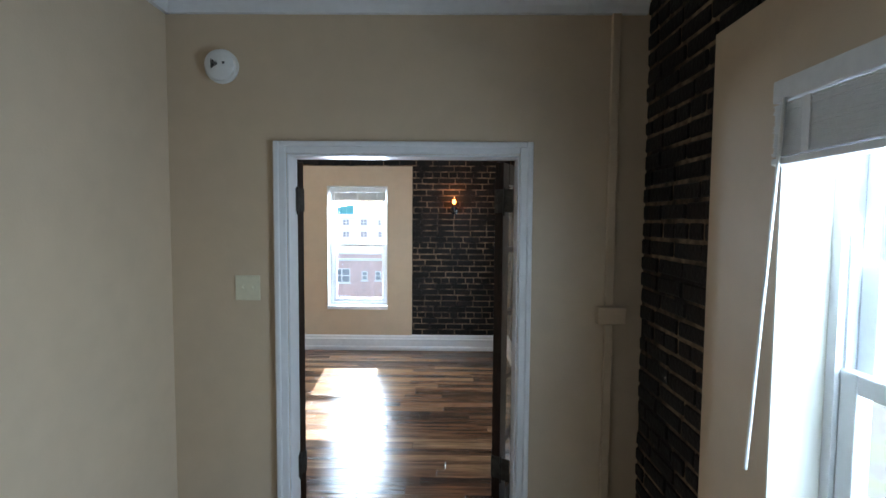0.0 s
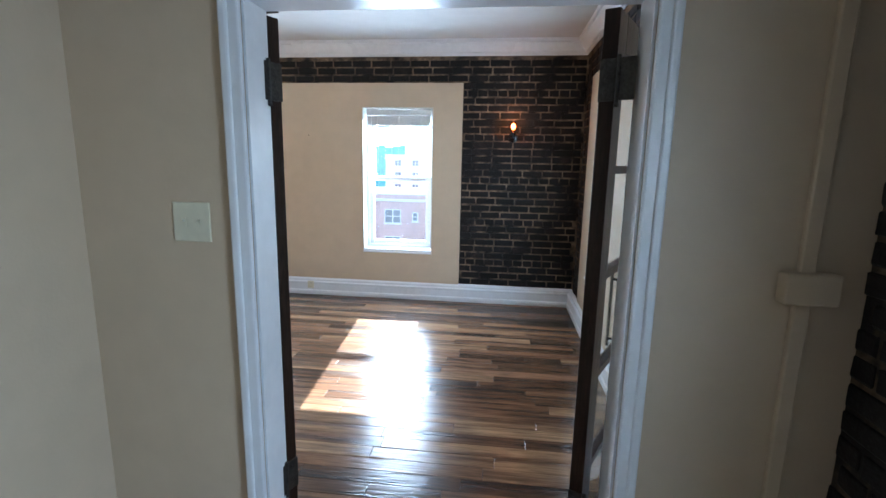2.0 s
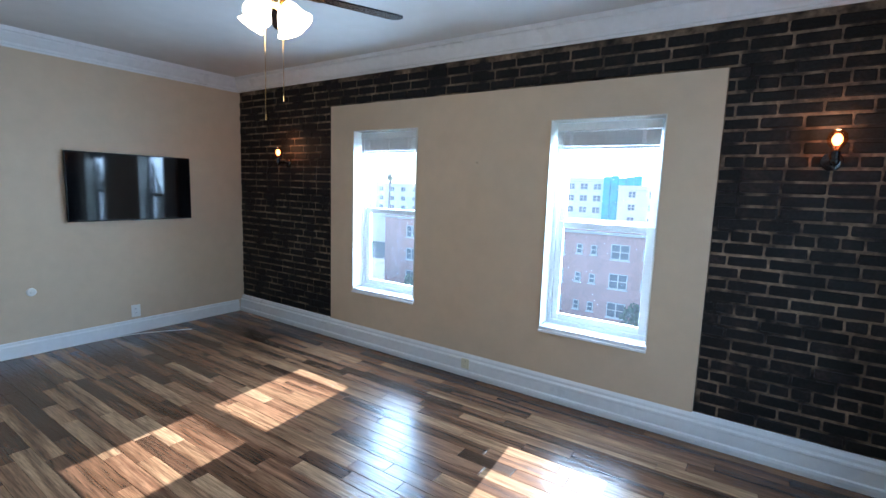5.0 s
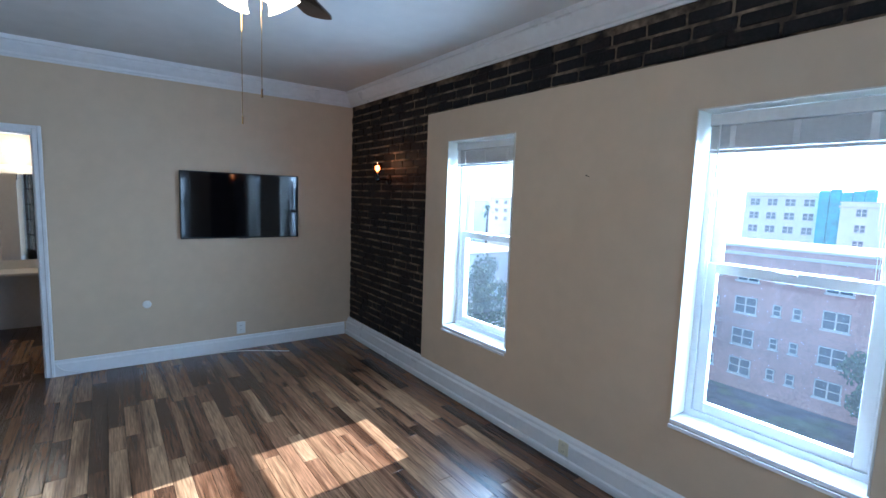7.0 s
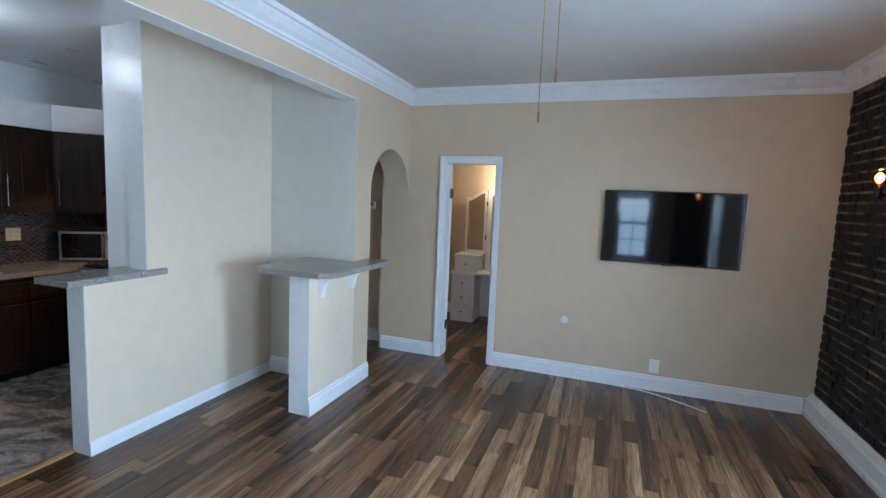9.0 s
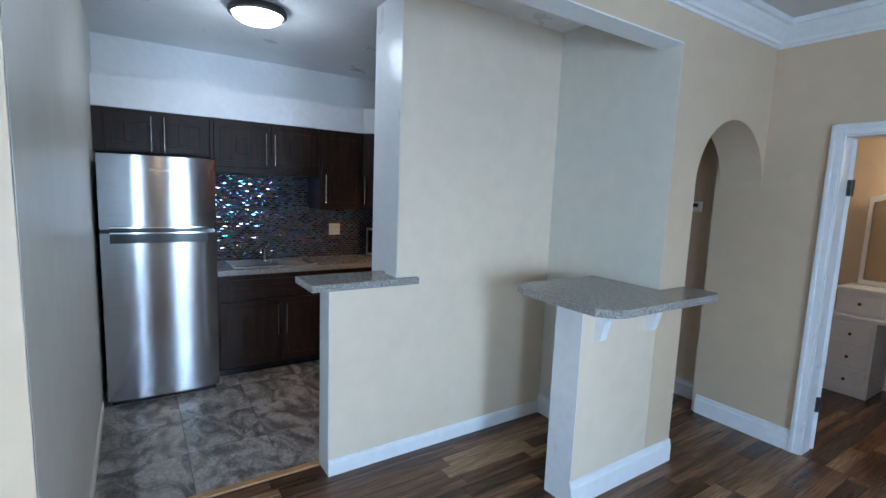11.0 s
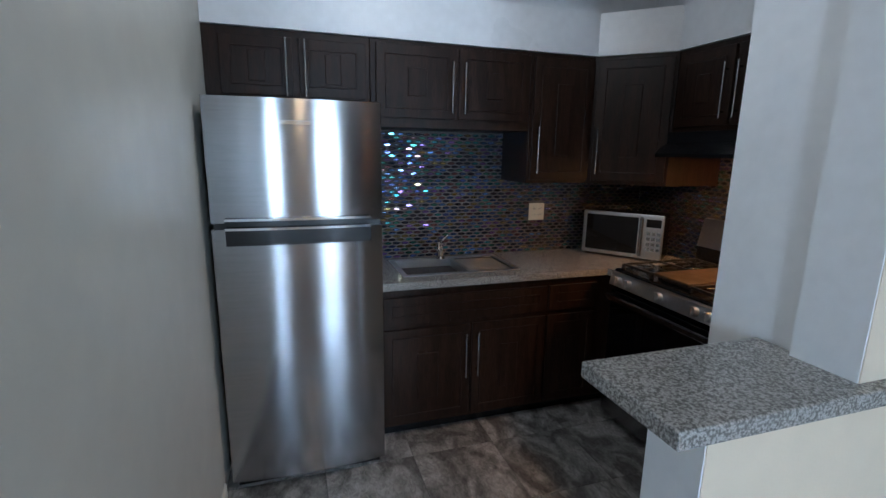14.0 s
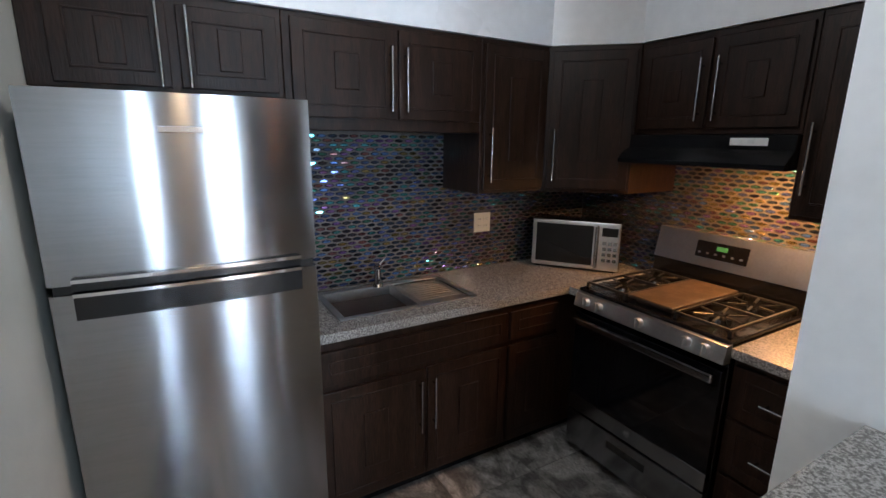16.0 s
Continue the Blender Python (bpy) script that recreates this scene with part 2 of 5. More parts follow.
def group_empty(name, at=(0, 0, 0), rz=0.0, **tags):
    e = new(name)
    e.matrix_basis = pose(*at, 0, 0, rz)
    e.empty_display_size = 0.1
    return tagged(e, **tags)


def wall(name, axis, w0, w1, u0, u1, z0, z1, mat, holes=(), label="plain painted plaster wall"):
    """A wall across `axis` from w0 to w1 thick, u0 to u1 long, with rectangular openings (u0, u1, z0, z1)."""
    us = sorted({u0, u1, *[h[0] for h in holes], *[h[1] for h in holes]})
    zs = sorted({z0, z1, *[h[2] for h in holes], *[h[3] for h in holes]})
    def solid(i, j):
        if not (0 <= i < len(us) - 1 and 0 <= j < len(zs) - 1):
            return False
        u, z = (us[i] + us[i + 1]) / 2, (zs[j] + zs[j + 1]) / 2
        return not any(h[0] < u < h[1] and h[2] < z < h[3] for h in holes)
    s = Shape()
    def quad(*pts):
        s.bm.faces.new([s.bm.verts.new((w, u, z) if axis == "x" else (u, w, z)) for w, u, z in pts])
    for i in range(len(us) - 1):
        for j in range(len(zs) - 1):
            if not solid(i, j):
                continue
            a, b, c, d = us[i], us[i + 1], zs[j], zs[j + 1]
            for w in (w0, w1):
                quad((w, a, c), (w, b, c), (w, b, d), (w, a, d))
            if not solid(i - 1, j): quad((w0, a, c), (w1, a, c), (w1, a, d), (w0, a, d))
            if not solid(i + 1, j): quad((w0, b, c), (w1, b, c), (w1, b, d), (w0, b, d))
            if not solid(i, j - 1): quad((w0, a, c), (w1, a, c), (w1, b, c), (w0, b, c))
            if not solid(i, j + 1): quad((w0, a, d), (w1, a, d), (w1, b, d), (w0, b, d))
    bmesh.ops.remove_doubles(s.bm, verts=s.bm.verts, dist=0.0005)
    return s.out(name, mat, label=label, category="wall", kind="structure")


# ---- plan ----
XL, XR, YS, YN, ZC = -4.25, 1.95, 2.97, 6.66, 2.745   # living room
YD = 2.85                                             # door wall, study side
AXL, AXR, AY0, AZ = -0.10, 2.04, -1.2, 2.63           # study
KXL, KXR, KY, KZ = -0.47, -3.25, -0.14, 2.70          # kitchen
WZ0, WZ1 = 0.56, 2.09                                 # window openings
WIN_N = ((-2.34, -1.575), (-0.36, 0.405))
WIN_E = (5.11, 5.82)
WIN_A = (1.225, 1.93)

wall("wall_north", "y", YN + 0.02, YN + 0.215, XL - 0.15, XR + 0.35, 0, ZC, M_MORTAR, [(a, b, WZ0, WZ1) for a, b in WIN_N], "dark painted brick wall with two window openings")
wall("wall_east", "x", XR + 0.02, XR + 0.215, YS, YN + 0.02, 0, ZC, M_MORTAR, [(*WIN_E, WZ0, WZ1)], "dark painted brick wall with a window opening")
wall("wall_study_east", "x", AXR + 0.02, AXR + 0.215, AY0, YD, 0, ZC, M_MORTAR, [(*WIN_A, WZ0 - 0.08, WZ1 - 0.08)], "dark painted brick wall with a window opening")
wall("plaster_panel_north", "y", YN - 0.012, YN + 0.02, -2.663, 0.715, 0.19, 2.337, M_BEIGE, [(a, b, WZ0, WZ1) for a, b in WIN_N], "beige plaster panel around two windows")
wall("plaster_panel_east", "x", XR - 0.012, XR + 0.02, YS, 6.22, 0.19, 2.325, M_BEIGE, [(*WIN_E, WZ0, WZ1)], "beige plaster panel around a window")
wall("plaster_panel_study", "x", AXR - 0.012, AXR + 0.02, AY0, 2.27, 0.1, 2.25, M_BEIGE, [(*WIN_A, WZ0 - 0.08, WZ1 - 0.08)], "beige plaster panel around a window")
wall("wall_west", "x", XL - 0.13, XL, YS - 0.3, YN + 0.02, 0, ZC, M_BEIGE, [(3.385, 3.905, -0.01, 2.03)], "beige painted wall with a door opening")
wall("wall_south", "y", YD, YS, KXL, AXR + 0.21, 0, ZC, M_BEIGE, [(0.437, 1.493, -0.01, 1.946)], "beige painted wall with a double door opening")
wall("wall_study_west", "x", KXL + 0.002, AXL, AY0, YD, 0, ZC, M_BEIGE)
wall("wall_study_back", "y", AY0 - 0.1, AY0, KXL, AXR + 0.3, 0, ZC, M_GREYWALL)
wall("wall_kitchen_west", "x", KXL - 0.001, KXL + 0.002, KY, YS, 0, ZC, M_GREYWALL)
wall("wall_kitchen_back", "y", KY - 0.12, KY, KXR - 0.15, KXL + 0.002, 0, ZC, M_WHITE)
wall("wall_kitchen_east", "x", KXR - 0.12, KXR, KY, 1.95, 0, ZC, M_WHITE)
Shape().box((-3.18, YD, 2.44), (KXL - 0.001, YS, ZC)).out("beam", M_BEIGE, label="beige painted beam over the kitchen opening", category="beam", kind="structure")
Shape().box((-3.176, YD - 0.02, 2.432), (KXL - 0.002, YS + 0.002, 2.439)).out("beam_soffit", M_WHITE, label="white painted underside of the beam", category="beam", kind="structure")


def arched_wall():
    """The stretch of wall with the round-headed passage."""
    x0, x1, r, zs, top = -3.43, XL, 0.41, 1.70, ZC
    cx = (x0 + x1) / 2
    s = Shape()
    y0, y1 = 2.70, YS
    s.box((x0, y0, 0), (-3.18, y1, top))
    arc = [(cx + r * math.cos(a), zs + r * math.sin(a)) for a in [math.pi * i / 24 for i in range(25)]]
    for (ax, az), (bx, bz) in zip(arc, arc[1:]):
        s.prism([(ax, az), (bx, bz), (bx, top), (ax, top)], y0, y1, "y")
    return s.out("arched_wall", M_BEIGE, label="beige wall with a round arched passage", category="wall", kind="structure")


arched_wall()
wall("wall_kitchen_divider", "y", 1.95, 2.10, -3.18, -1.56, 0, ZC, M_CREAM, [(-1.96, -1.56, 1.06, ZC)], "beige half-height wall rising to full height")
Shape().box((-2.02, 1.70, 0), (-1.985, 1.949, ZC)).out("column", M_WHITE, label="white painted post beside the counter", category="post", kind="structure")
Shape().box((-1.9595, 1.952, 1.10), (-1.956, 2.098, ZC)).out("column_face", M_WHITE, label="white painted end of the wall", category="post", kind="structure")
Shape().box((-1.5595, 1.952, 0), (-1.556, 2.098, 1.06)).out("half_wall_end", M_WHITE, label="white painted end of the half wall", category="wall", kind="structure")
Shape().box((-3.30, 2.10, 0), (-3.18, 2.70, ZC)).out("wall_nook", M_GREYWALL, label="pale painted wall beside the bar", category="wall", kind="structure")
Shape().box((-3.1795, 2.70, 0), (-3.176, YS - 0.001, ZC)).out("wall_nook_end", M_GREYWALL, label="pale painted end of the wall", category="wall", kind="structure")
# passage behind the arch
wall("wall_passage", "y", 1.6, 1.7, -5.6, -3.3, 0, ZC, M_BEIGE)
wall("wall_passage_west", "x", -4.56, -4.45, 1.6, 2.70, 0, ZC, M_BEIGE)
# dressing room beyond the west door
wall("wall_dressing_back", "x", -6.32, -6.2, 2.2, 5.2, 0, ZC, M_BEIGE)
wall("wall_dressing_south", "y", 2.55, 2.65, -6.2, -4.56, 0, ZC, M_BEIGE)
wall("wall_dressing_north", "y", 5.1, 5.2, -6.2, XL - 0.13, 0, ZC, M_BEIGE)

Shape().box((XL - 2.0, AY0 - 0.1, -0.12), (XR + 0.3, YN + 0.2, -0.012)).out("floor", M_GAP, label="floor slab under the boards", category="floor", kind="structure")
Shape().box((XL - 2.2, YS - 1.4, ZC), (XR + 0.3, YN + 0.3, ZC + 0.2)).out("ceiling", M_CEIL, label="off-white painted ceiling", category="ceiling", kind="structure")
Shape().box((KXR - 0.1, KY - 0.1, KZ), (KXL, YD, KZ + 0.04)).out("ceiling_kitchen", M_WHITE, label="white glossy kitchen ceiling", category="ceiling", kind="structure")
Shape().box((KXL, AY0 - 0.1, AZ), (AXR + 0.3, YD, AZ + 0.3)).out("ceiling_study", M_CEIL, label="off-white painted ceiling", category="ceiling", kind="structure")


# ---- trim ----
def run_of(name, profile, a, b, mat, label, category):
    """A moulding: profile of (out, up) points, drawn from a to b; `out` lies to the left of the way from a to b."""
    a, b = Vector(a), Vector(b)
    d = (b - a).normalized()
    left = Vector((-d.y, d.x, 0))
    s = Shape()
    rings = [[s.bm.verts.new(p + left * o + Vector((0, 0, u))) for o, u in profile] for p in (a, b)]
    n = len(profile)
    for i in range(n):
        s.bm.faces.new((rings[0][i], rings[0][(i + 1) % n], rings[1][(i + 1) % n], rings[1][i]))
    s.bm.faces.new(rings[0]); s.bm.faces.new(rings[1][::-1])
    return s.out(name, mat, label=label, category=category, kind="structure")


CROWN = [(0, 0), (0.012, 0), (0.016, 0.02), (0.03, 0.025), (0.034, 0.05), (0.06, 0.085), (0.085, 0.13), (0.09, 0.15), (0.11, 0.155), (0.112, 0.2), (0, 0.2)]
CROWN = [(o, u * 0.725) for o, u in CROWN]
BASE = [(0, 0), (0.018, 0), (0.018, 0.105), (0.012, 0.115), (0.010, 0.135), (0, 0.14)]
BASE_THICK = [(0, 0), (0.05, 0), (0.052, 0.004), (0.056, 0.03), (0.054, 0.048), (0.046, 0.056), (0.045, 0.128), (0.05, 0.134), (0.048, 0.146), (0.03, 0.154), (0.027, 0.172), (0.012, 0.192), (0, 0.196)]
for a, b in (((XL, YN, 2.6), (XL, YS, 2.6)), ((XL, YS, 2.6), (XR, YS, 2.6)), ((XR, YS, 2.6), (XR, YN, 2.6)), ((XR, YN, 2.6), (XL, YN, 2.6))):
    run_of("crown_moulding", CROWN, a, b, M_WHITE, "white stepped crown moulding under the ceiling", "moulding")
for a, b in (((XR, YN, 0), (XL + 0.02, YN, 0)), ((XR, YS, 0), (XR, YN, 0))):
    run_of("baseboard", BASE_THICK, a, b, M_WHITE, "deep white baseboard with a sloped cap", "baseboard")
for a, b in (((XL, YN - 0.056, 0), (XL, 3.95, 0)), ((XL, 3.34, 0), (XL, 2.70, 0)), ((-2.54, YS + 0.001, 0), (-2.541, YS + 0.001, 0)),
             ((-3.431, YS, 0), (-2.53, YS, 0)), ((-3.18, 2.79, 0), (-3.18, 2.1, 0)),
             ((1.58, YS, 0), (XR, YS, 0)), ((KXL + 0.02, YS, 0), (0.36, YS, 0)), ((AXL, YD, 0), (AXL, AY0, 0)), ((0.37, YD, 0), (AXL, YD, 0)),
             ((AXR, YD, 0), (1.57, YD, 0)), ((-5.6, 1.7, 0), (-3.3, 1.7, 0)), ((-4.45, 2.70, 0), (-4.45, 1.7, 0)),
             ((-6.2, 2.65, 0), (-4.6, 2.65, 0)), ((-6.2, 5.1, 0), (-6.2, 2.65, 0))):
    if (Vector(b) - Vector(a)).length > 0.05:
        run_of("baseboard", BASE, a, b, M_WHITE, "white painted baseboard along the wall", "baseboard")
run_of("baseboard", [(0, 0), (0.012, 0), (0.012, 0.07), (0.006, 0.09), (0, 0.092)], (-3.18, 2.10, 0), (-1.555, 2.10, 0), M_WHITE, "low white baseboard with a beaded top", "baseboard")
run_of("baseboard", [(0, 0), (0.01, 0), (0.01, 0.06), (0, 0.07)], (KXL - 0.001, 0.62, 0), (KXL - 0.001, YD, 0), M_GREYWALL, "low painted baseboard in the kitchen", "baseboard")
for a, b in (((AXR, YD, AZ - 0.07), (AXL, YD, AZ - 0.07)), ((AXL, YD, AZ - 0.07), (AXL, AY0, AZ - 0.07))):
    run_of("picture_moulding", [(0, 0), (0.02, 0), (0.03, 0.03), (0.055, 0.07), (0, 0.07)], a, b, M_WHITE, "small white cove under the ceiling", "moulding")


def casing(name, axis, w, out, u0, u1, top, width, thick, label):
    """A door casing on the face w, standing out by `thick` on the side `out` (+1 or -1)."""
    s = Shape()
    def bar(a, b, c, d, t):
        p, q = (a, w, c), (b, w + out * t, d)
        if axis == "x":
            p, q = (w, a, c), (w + out * t, b, d)
        s.box(p, q, 0.006)
    for k, t in ((1.0, thick), (0.45, thick + 0.008)):
        bar(u0 - width, u0 - width + width * k, 0, top + width, t)
        bar(u1 + width - width * k, u1 + width, 0, top + width, t)
        bar(u0 - width + width * (1 if k == 1 else 0.45), u1 + width - width * (1 if k == 1 else 0.45), top + width - width * k, top + width, t - 0.002)
    return s.out(name, M_WHITE, label=label, category="door frame", kind="structure")


casing("door_casing_study", "y", YD, -1, 0.437, 1.493, 1.946, 0.056, 0.018, "white painted casing of the double doors")
casing("door_casing_living", "y", YS, 1, 0.437, 1.493, 1.946, 0.068, 0.018, "white painted casing of the double doors")
casing("door_casing_west", "x", XL, 1, 3.385, 3.905, 2.03, 0.062, 0.02, "white lumpy painted casing of the dressing room door")
jamb = Shape()
jamb.box((0.4375, YD - 0.002, 0), (0.445, YS + 0.002, 1.9455)).box((1.485, YD - 0.002, 0), (1.4925, YS + 0.002, 1.9455)).box((0.445, YD - 0.002, 1.937), (1.485, YS + 0.002, 1.9455))
jamb.out("door_jamb", M_WHITE, label="white painted jamb of the double doors", category="door frame", kind="structure")
jamb = Shape()
jamb.box((XL - 0.132, 3.3855, 0), (XL + 0.002, 3.394, 2.029)).box((XL - 0.132, 3.896, 0), (XL + 0.002, 3.9045, 2.029)).box((XL - 0.132, 3.394, 2.02), (XL + 0.002, 3.896, 2.029))
jamb.out("door_jamb", M_WHITE, label="white painted jamb of the dressing room door", category="door frame", kind="structure")


# ---- windows ----
def sash_window(name, m, w, muntins, face, label):
    """A double-hung window; local x across, y outwards from the room, z up from the opening's foot. face: depth of the frame from the room's face."""
    h = WZ1 - WZ0
    win = group_empty(name, kind="structure", label=label, category="window")
    win.matrix_basis = m
    def put(s, part, mat, **k):
        ob = new(part, s.mesh(part, mat, False))
        ob.parent = win
        return tagged(ob, **k)
    f = 0.035
    s = Shape()
    s.box((0, face, 0), (f, face + 0.1, h)).box((w - f, face, 0), (w, face + 0.1, h)).box((f, face, h - f), (w - f, face + 0.1, h)).box((f, face, 0), (w - f, face + 0.1, f))
    s.box((f, face + 0.02, f), (f + 0.008, face + 0.03, h - f)).box((w - f - 0.008, face + 0.02, f), (w - f, face + 0.03, h - f))
    put(s, "frame", M_VINYL)
    def sash(z0, z1, y0, y1, part):
        e = 0.05
        s = Shape()
        a, b = f + 0.002, w - f - 0.002
        s.box((a, y0, z0), (a + e, y1, z1), 0.004).box((b - e, y0, z0), (b, y1, z1), 0.004)
        s.box((a + e, y0, z0), (b - e, y1, z0 + e), 0.004).box((a + e, y0, z1 - e), (b - e, y1, z1), 0.004)
        if muntins:
            s.box((w / 2 - 0.008, y0 + 0.012, z0 + e), (w / 2 + 0.008, y1 - 0.004, z1 - e))
            s.box((a + e, y0 + 0.012, (z0 + z1) / 2 - 0.008), (b - e, y1 - 0.004, (z0 + z1) / 2 + 0.008))
        put(s, part, M_VINYL)
        g = Shape().box((a + e - 0.005, (y0 + y1) / 2 - 0.002, z0 + e - 0.005), (b - e + 0.005, (y0 + y1) / 2 + 0.002, z1 - e + 0.005))
        ob = put(g, "pane", M_WINGLASS)
        ob.visible_shadow = False
    zm = 1.335 - WZ0
    sash(f, zm + 0.025, face + 0.012, face + 0.045, "lower_sash")
    sash(zm - 0.025, h - f, face + 0.052, face + 0.085, "upper_sash")
    s = Shape().box((w / 2 - 0.04, face - 0.004, zm + 0.006), (w / 2 + 0.04, face + 0.014, zm + 0.022), 0.005)
    put(s, "latch", M_VINYL)
    s = Shape().box((-0.004, -0.01, -0.022), (w + 0.004, face + 0.001, 0.004), 0.006)
    s.box((-0.004, -0.022, -0.04), (w + 0.004, -0.013, -0.02), 0.003)
    put(s, "sill", M_WHITE)
    s = Shape().box((0, -0.012, 0.013), (0.006, face, h)).box((w - 0.006, -0.012, 0.013), (w, face, h)).box((0.006, -0.012, h - 0.006), (w - 0.006, face, h))
    put(s, "reveal", M_GREYWALL)
    return win


def blind(m, w, z_top, drop, label, wand=0.75, lean=0.0):
    """A raised slatted blind; local x across, y outwards, z up from the opening's foot."""
    b = group_empty("window_blind", label=label, category="blind", group="window blinds")
    b.matrix_basis = m
    def put(s, part, mat):
        ob = new(part, s.mesh(part, mat, False))
        ob.parent = b
    put(Shape().box((0, 0, z_top - 0.055), (w, 0.05, z_top), 0.004), "headrail", M_BLIND)
    s, z = Shape(), z_top - 0.058
    n = int((drop - 0.085) / 0.0045)
    for i in range(n):
        z -= 0.0045
        j = random.uniform(-0.002, 0.002)
        s.box((0.006 + j, 0.002 + j, z - 0.0016), (w - 0.006 + j, 0.048 + j, z + 0.0016))
    for u in (0.15, 0.5, 0.85):
        s.box((w * u - 0.012, -0.001, z), (w * u + 0.012, 0.003, z_top - 0.06))
    put(s, "slats", M_BLIND)
    put(Shape().box((0.004, 0.0, z - 0.024), (w - 0.004, 0.05, z - 0.006), 0.004), "bottom_rail", M_BLIND)
    put(Shape().tube((0.05, -0.004, z_top - 0.05), (0.05 + lean, -0.012, z_top - wand), 0.0045, n=8), "wand", M_WPLASTIC)
    s = Shape()
    for k in range(3):
        s.tube((w - 0.06 + 0.006 * k, -0.004, z_top - 0.05), (w - 0.06 + 0.012 * k, 0.0, z_top - drop - 0.3 - 0.2 * k), 0.0012, n=5)
    put(s, "cord", M_WPLASTIC)
    return b


for i, (a, b) in enumerate(WIN_N):
    sash_window("window_%d" % (i + 1), pose(a, YN - 0.012, WZ0), b - a, False, 0.125, "white vinyl double-hung window in a plaster panel")
    blind(pose(a + 0.03, YN + 0.045, WZ0), b - a - 0.06, 1.51, 0.19, "white slatted blind drawn up over the window", 0.9)
E_POSE = pose(XR - 0.012, WIN_E[1], WZ0, 0, 0, -90)
sash_window("window_3", E_POSE, WIN_E[1] - WIN_E[0], True, 0.125, "white vinyl double-hung window with muntins")
blind(pose(XR + 0.045, WIN_E[1] - 0.03, WZ0, 0, 0, -90), WIN_E[1] - WIN_E[0] - 0.06, 1.48, 0.2, "white slatted blind drawn up over the window", 0.75, -0.02)
sash_window("window_4", pose(AXR - 0.012, WIN_A[1], WZ0 - 0.08, 0, 0, -90), WIN_A[1] - WIN_A[0], True, 0.125, "white vinyl double-hung window with muntins")
blind(pose(AXR - 0.066, WIN_A[1] - 0.02, WZ0 - 0.02, 0, 0, -90), WIN_A[1] - WIN_A[0] + 0.06, 1.455, 0.215, "white slatted blind drawn up over the window", 1.0, -0.07)


# ---- double doors ----
def glazed_leaf(x, y, rz, side):
    """A dark glazed door leaf standing open, hinged at x, y; side: +1 when its jamb lies at greater x."""
    d = group_empty("glazed_door", (x, y, 0), rz, label="dark-stained glazed door leaf standing open", category="door", group="double doors")
    w, t, z0, z1 = 0.52, 0.042, 0.012, 1.928
    x0, x1 = -t / 2, t / 2
    def put(s, part, mat, smooth=False):
        ob = new(part, s.mesh(part, mat, smooth))
        ob.parent = d
        return ob
    s = Shape()
    s.box((x0, 0, z0), (x1, 0.085, z1), 0.003).box((x0, w - 0.085, z0), (x1, w, z1), 0.003)
    s.box((x0, 0.085, z0), (x1, w - 0.085, 0.22), 0.003).box((x0, 0.085, z1 - 0.1), (x1, w - 0.085, z1), 0.003)
    for k in range(1, 5):
        z = 0.22 + (z1 - 0.32) * k / 5
        s.box((x0 + 0.006, 0.085, z - 0.012), (x1 - 0.006, w - 0.085, z + 0.012))
    put(s, "frame", M_DARKWOOD)
    g = put(Shape().box((-0.003, 0.083, 0.215), (0.003, w - 0.083, z1 - 0.095)), "pane", M_GLASS)
    g.visible_shadow = False
    for f in (-1, 1):
        hx = f * (t / 2 + 0.035)
        s = Shape().tube((hx, w - 0.045, 0.82), (hx, w - 0.045, 1.12), 0.006, n=10)
        for z in (0.85, 1.09):
            s.tube((f * t / 2, w - 0.045, z), (hx, w - 0.045, z), 0.005, n=8)
        put(s, "handle", M_IRON, True)
    for z in (0.44, 1.745):
        px = side * 0.03
        s = Shape().box((-0.022, -0.004, z - 0.055), (0.022, -0.0005, z + 0.055), 0.001)
        s.box((px, -0.010, z - 0.055), (px + side * 0.045, -0.006, z + 0.055), 0.001)
        s.tube((px, -0.008, z - 0.062), (px, -0.008, z + 0.062), 0.006, n=10)
        s.ball((px, -0.008, z - 0.066), 0.007, n=8)
        for dz in (-0.035, 0, 0.035):
            s.ball((-0.006, -0.005, z + dz), 0.004, (1, 0.5, 1), 8)
        put(s, "hinge", M_IRON)
    return d


glazed_leaf(0.455, 2.99, 66, -1)
glazed_leaf(1.412, 2.965, -27, 1)


def panel_door():
    """The white dressing room door, open into the room beyond."""
    d = group_empty("panel_door", (XL - 0.14, 3.40, 0), label="white painted wooden door standing open", category="door")
    x1, x0 = XL - 0.132, XL - 0.61
    Shape().box((x0, 3.372, 0.012), (x1, 3.408, 2.015), 0.003).out("leaf", M_WHITE, d)
    for z in (0.32, 1.72):
        Shape().box((x1 - 0.001, 3.376, z - 0.05), (x1 + 0.003, 3.404, z + 0.05)).tube((x1 + 0.006, 3.411, z - 0.05), (x1 + 0.006, 3.411, z + 0.05), 0.006, n=8).out("hinge", M_IRON, d)
    Shape().ball((x0 + 0.06, 3.44, 1.0), 0.026).tube((x0 + 0.06, 3.408, 1.0), (x0 + 0.06, 3.44, 1.0), 0.01).out("knob", M_CHROME, d, True)
    d.matrix_basis = pose(XL - 0.14, 3.40, 0, 0, 0, 48)
    return d


panel_door()


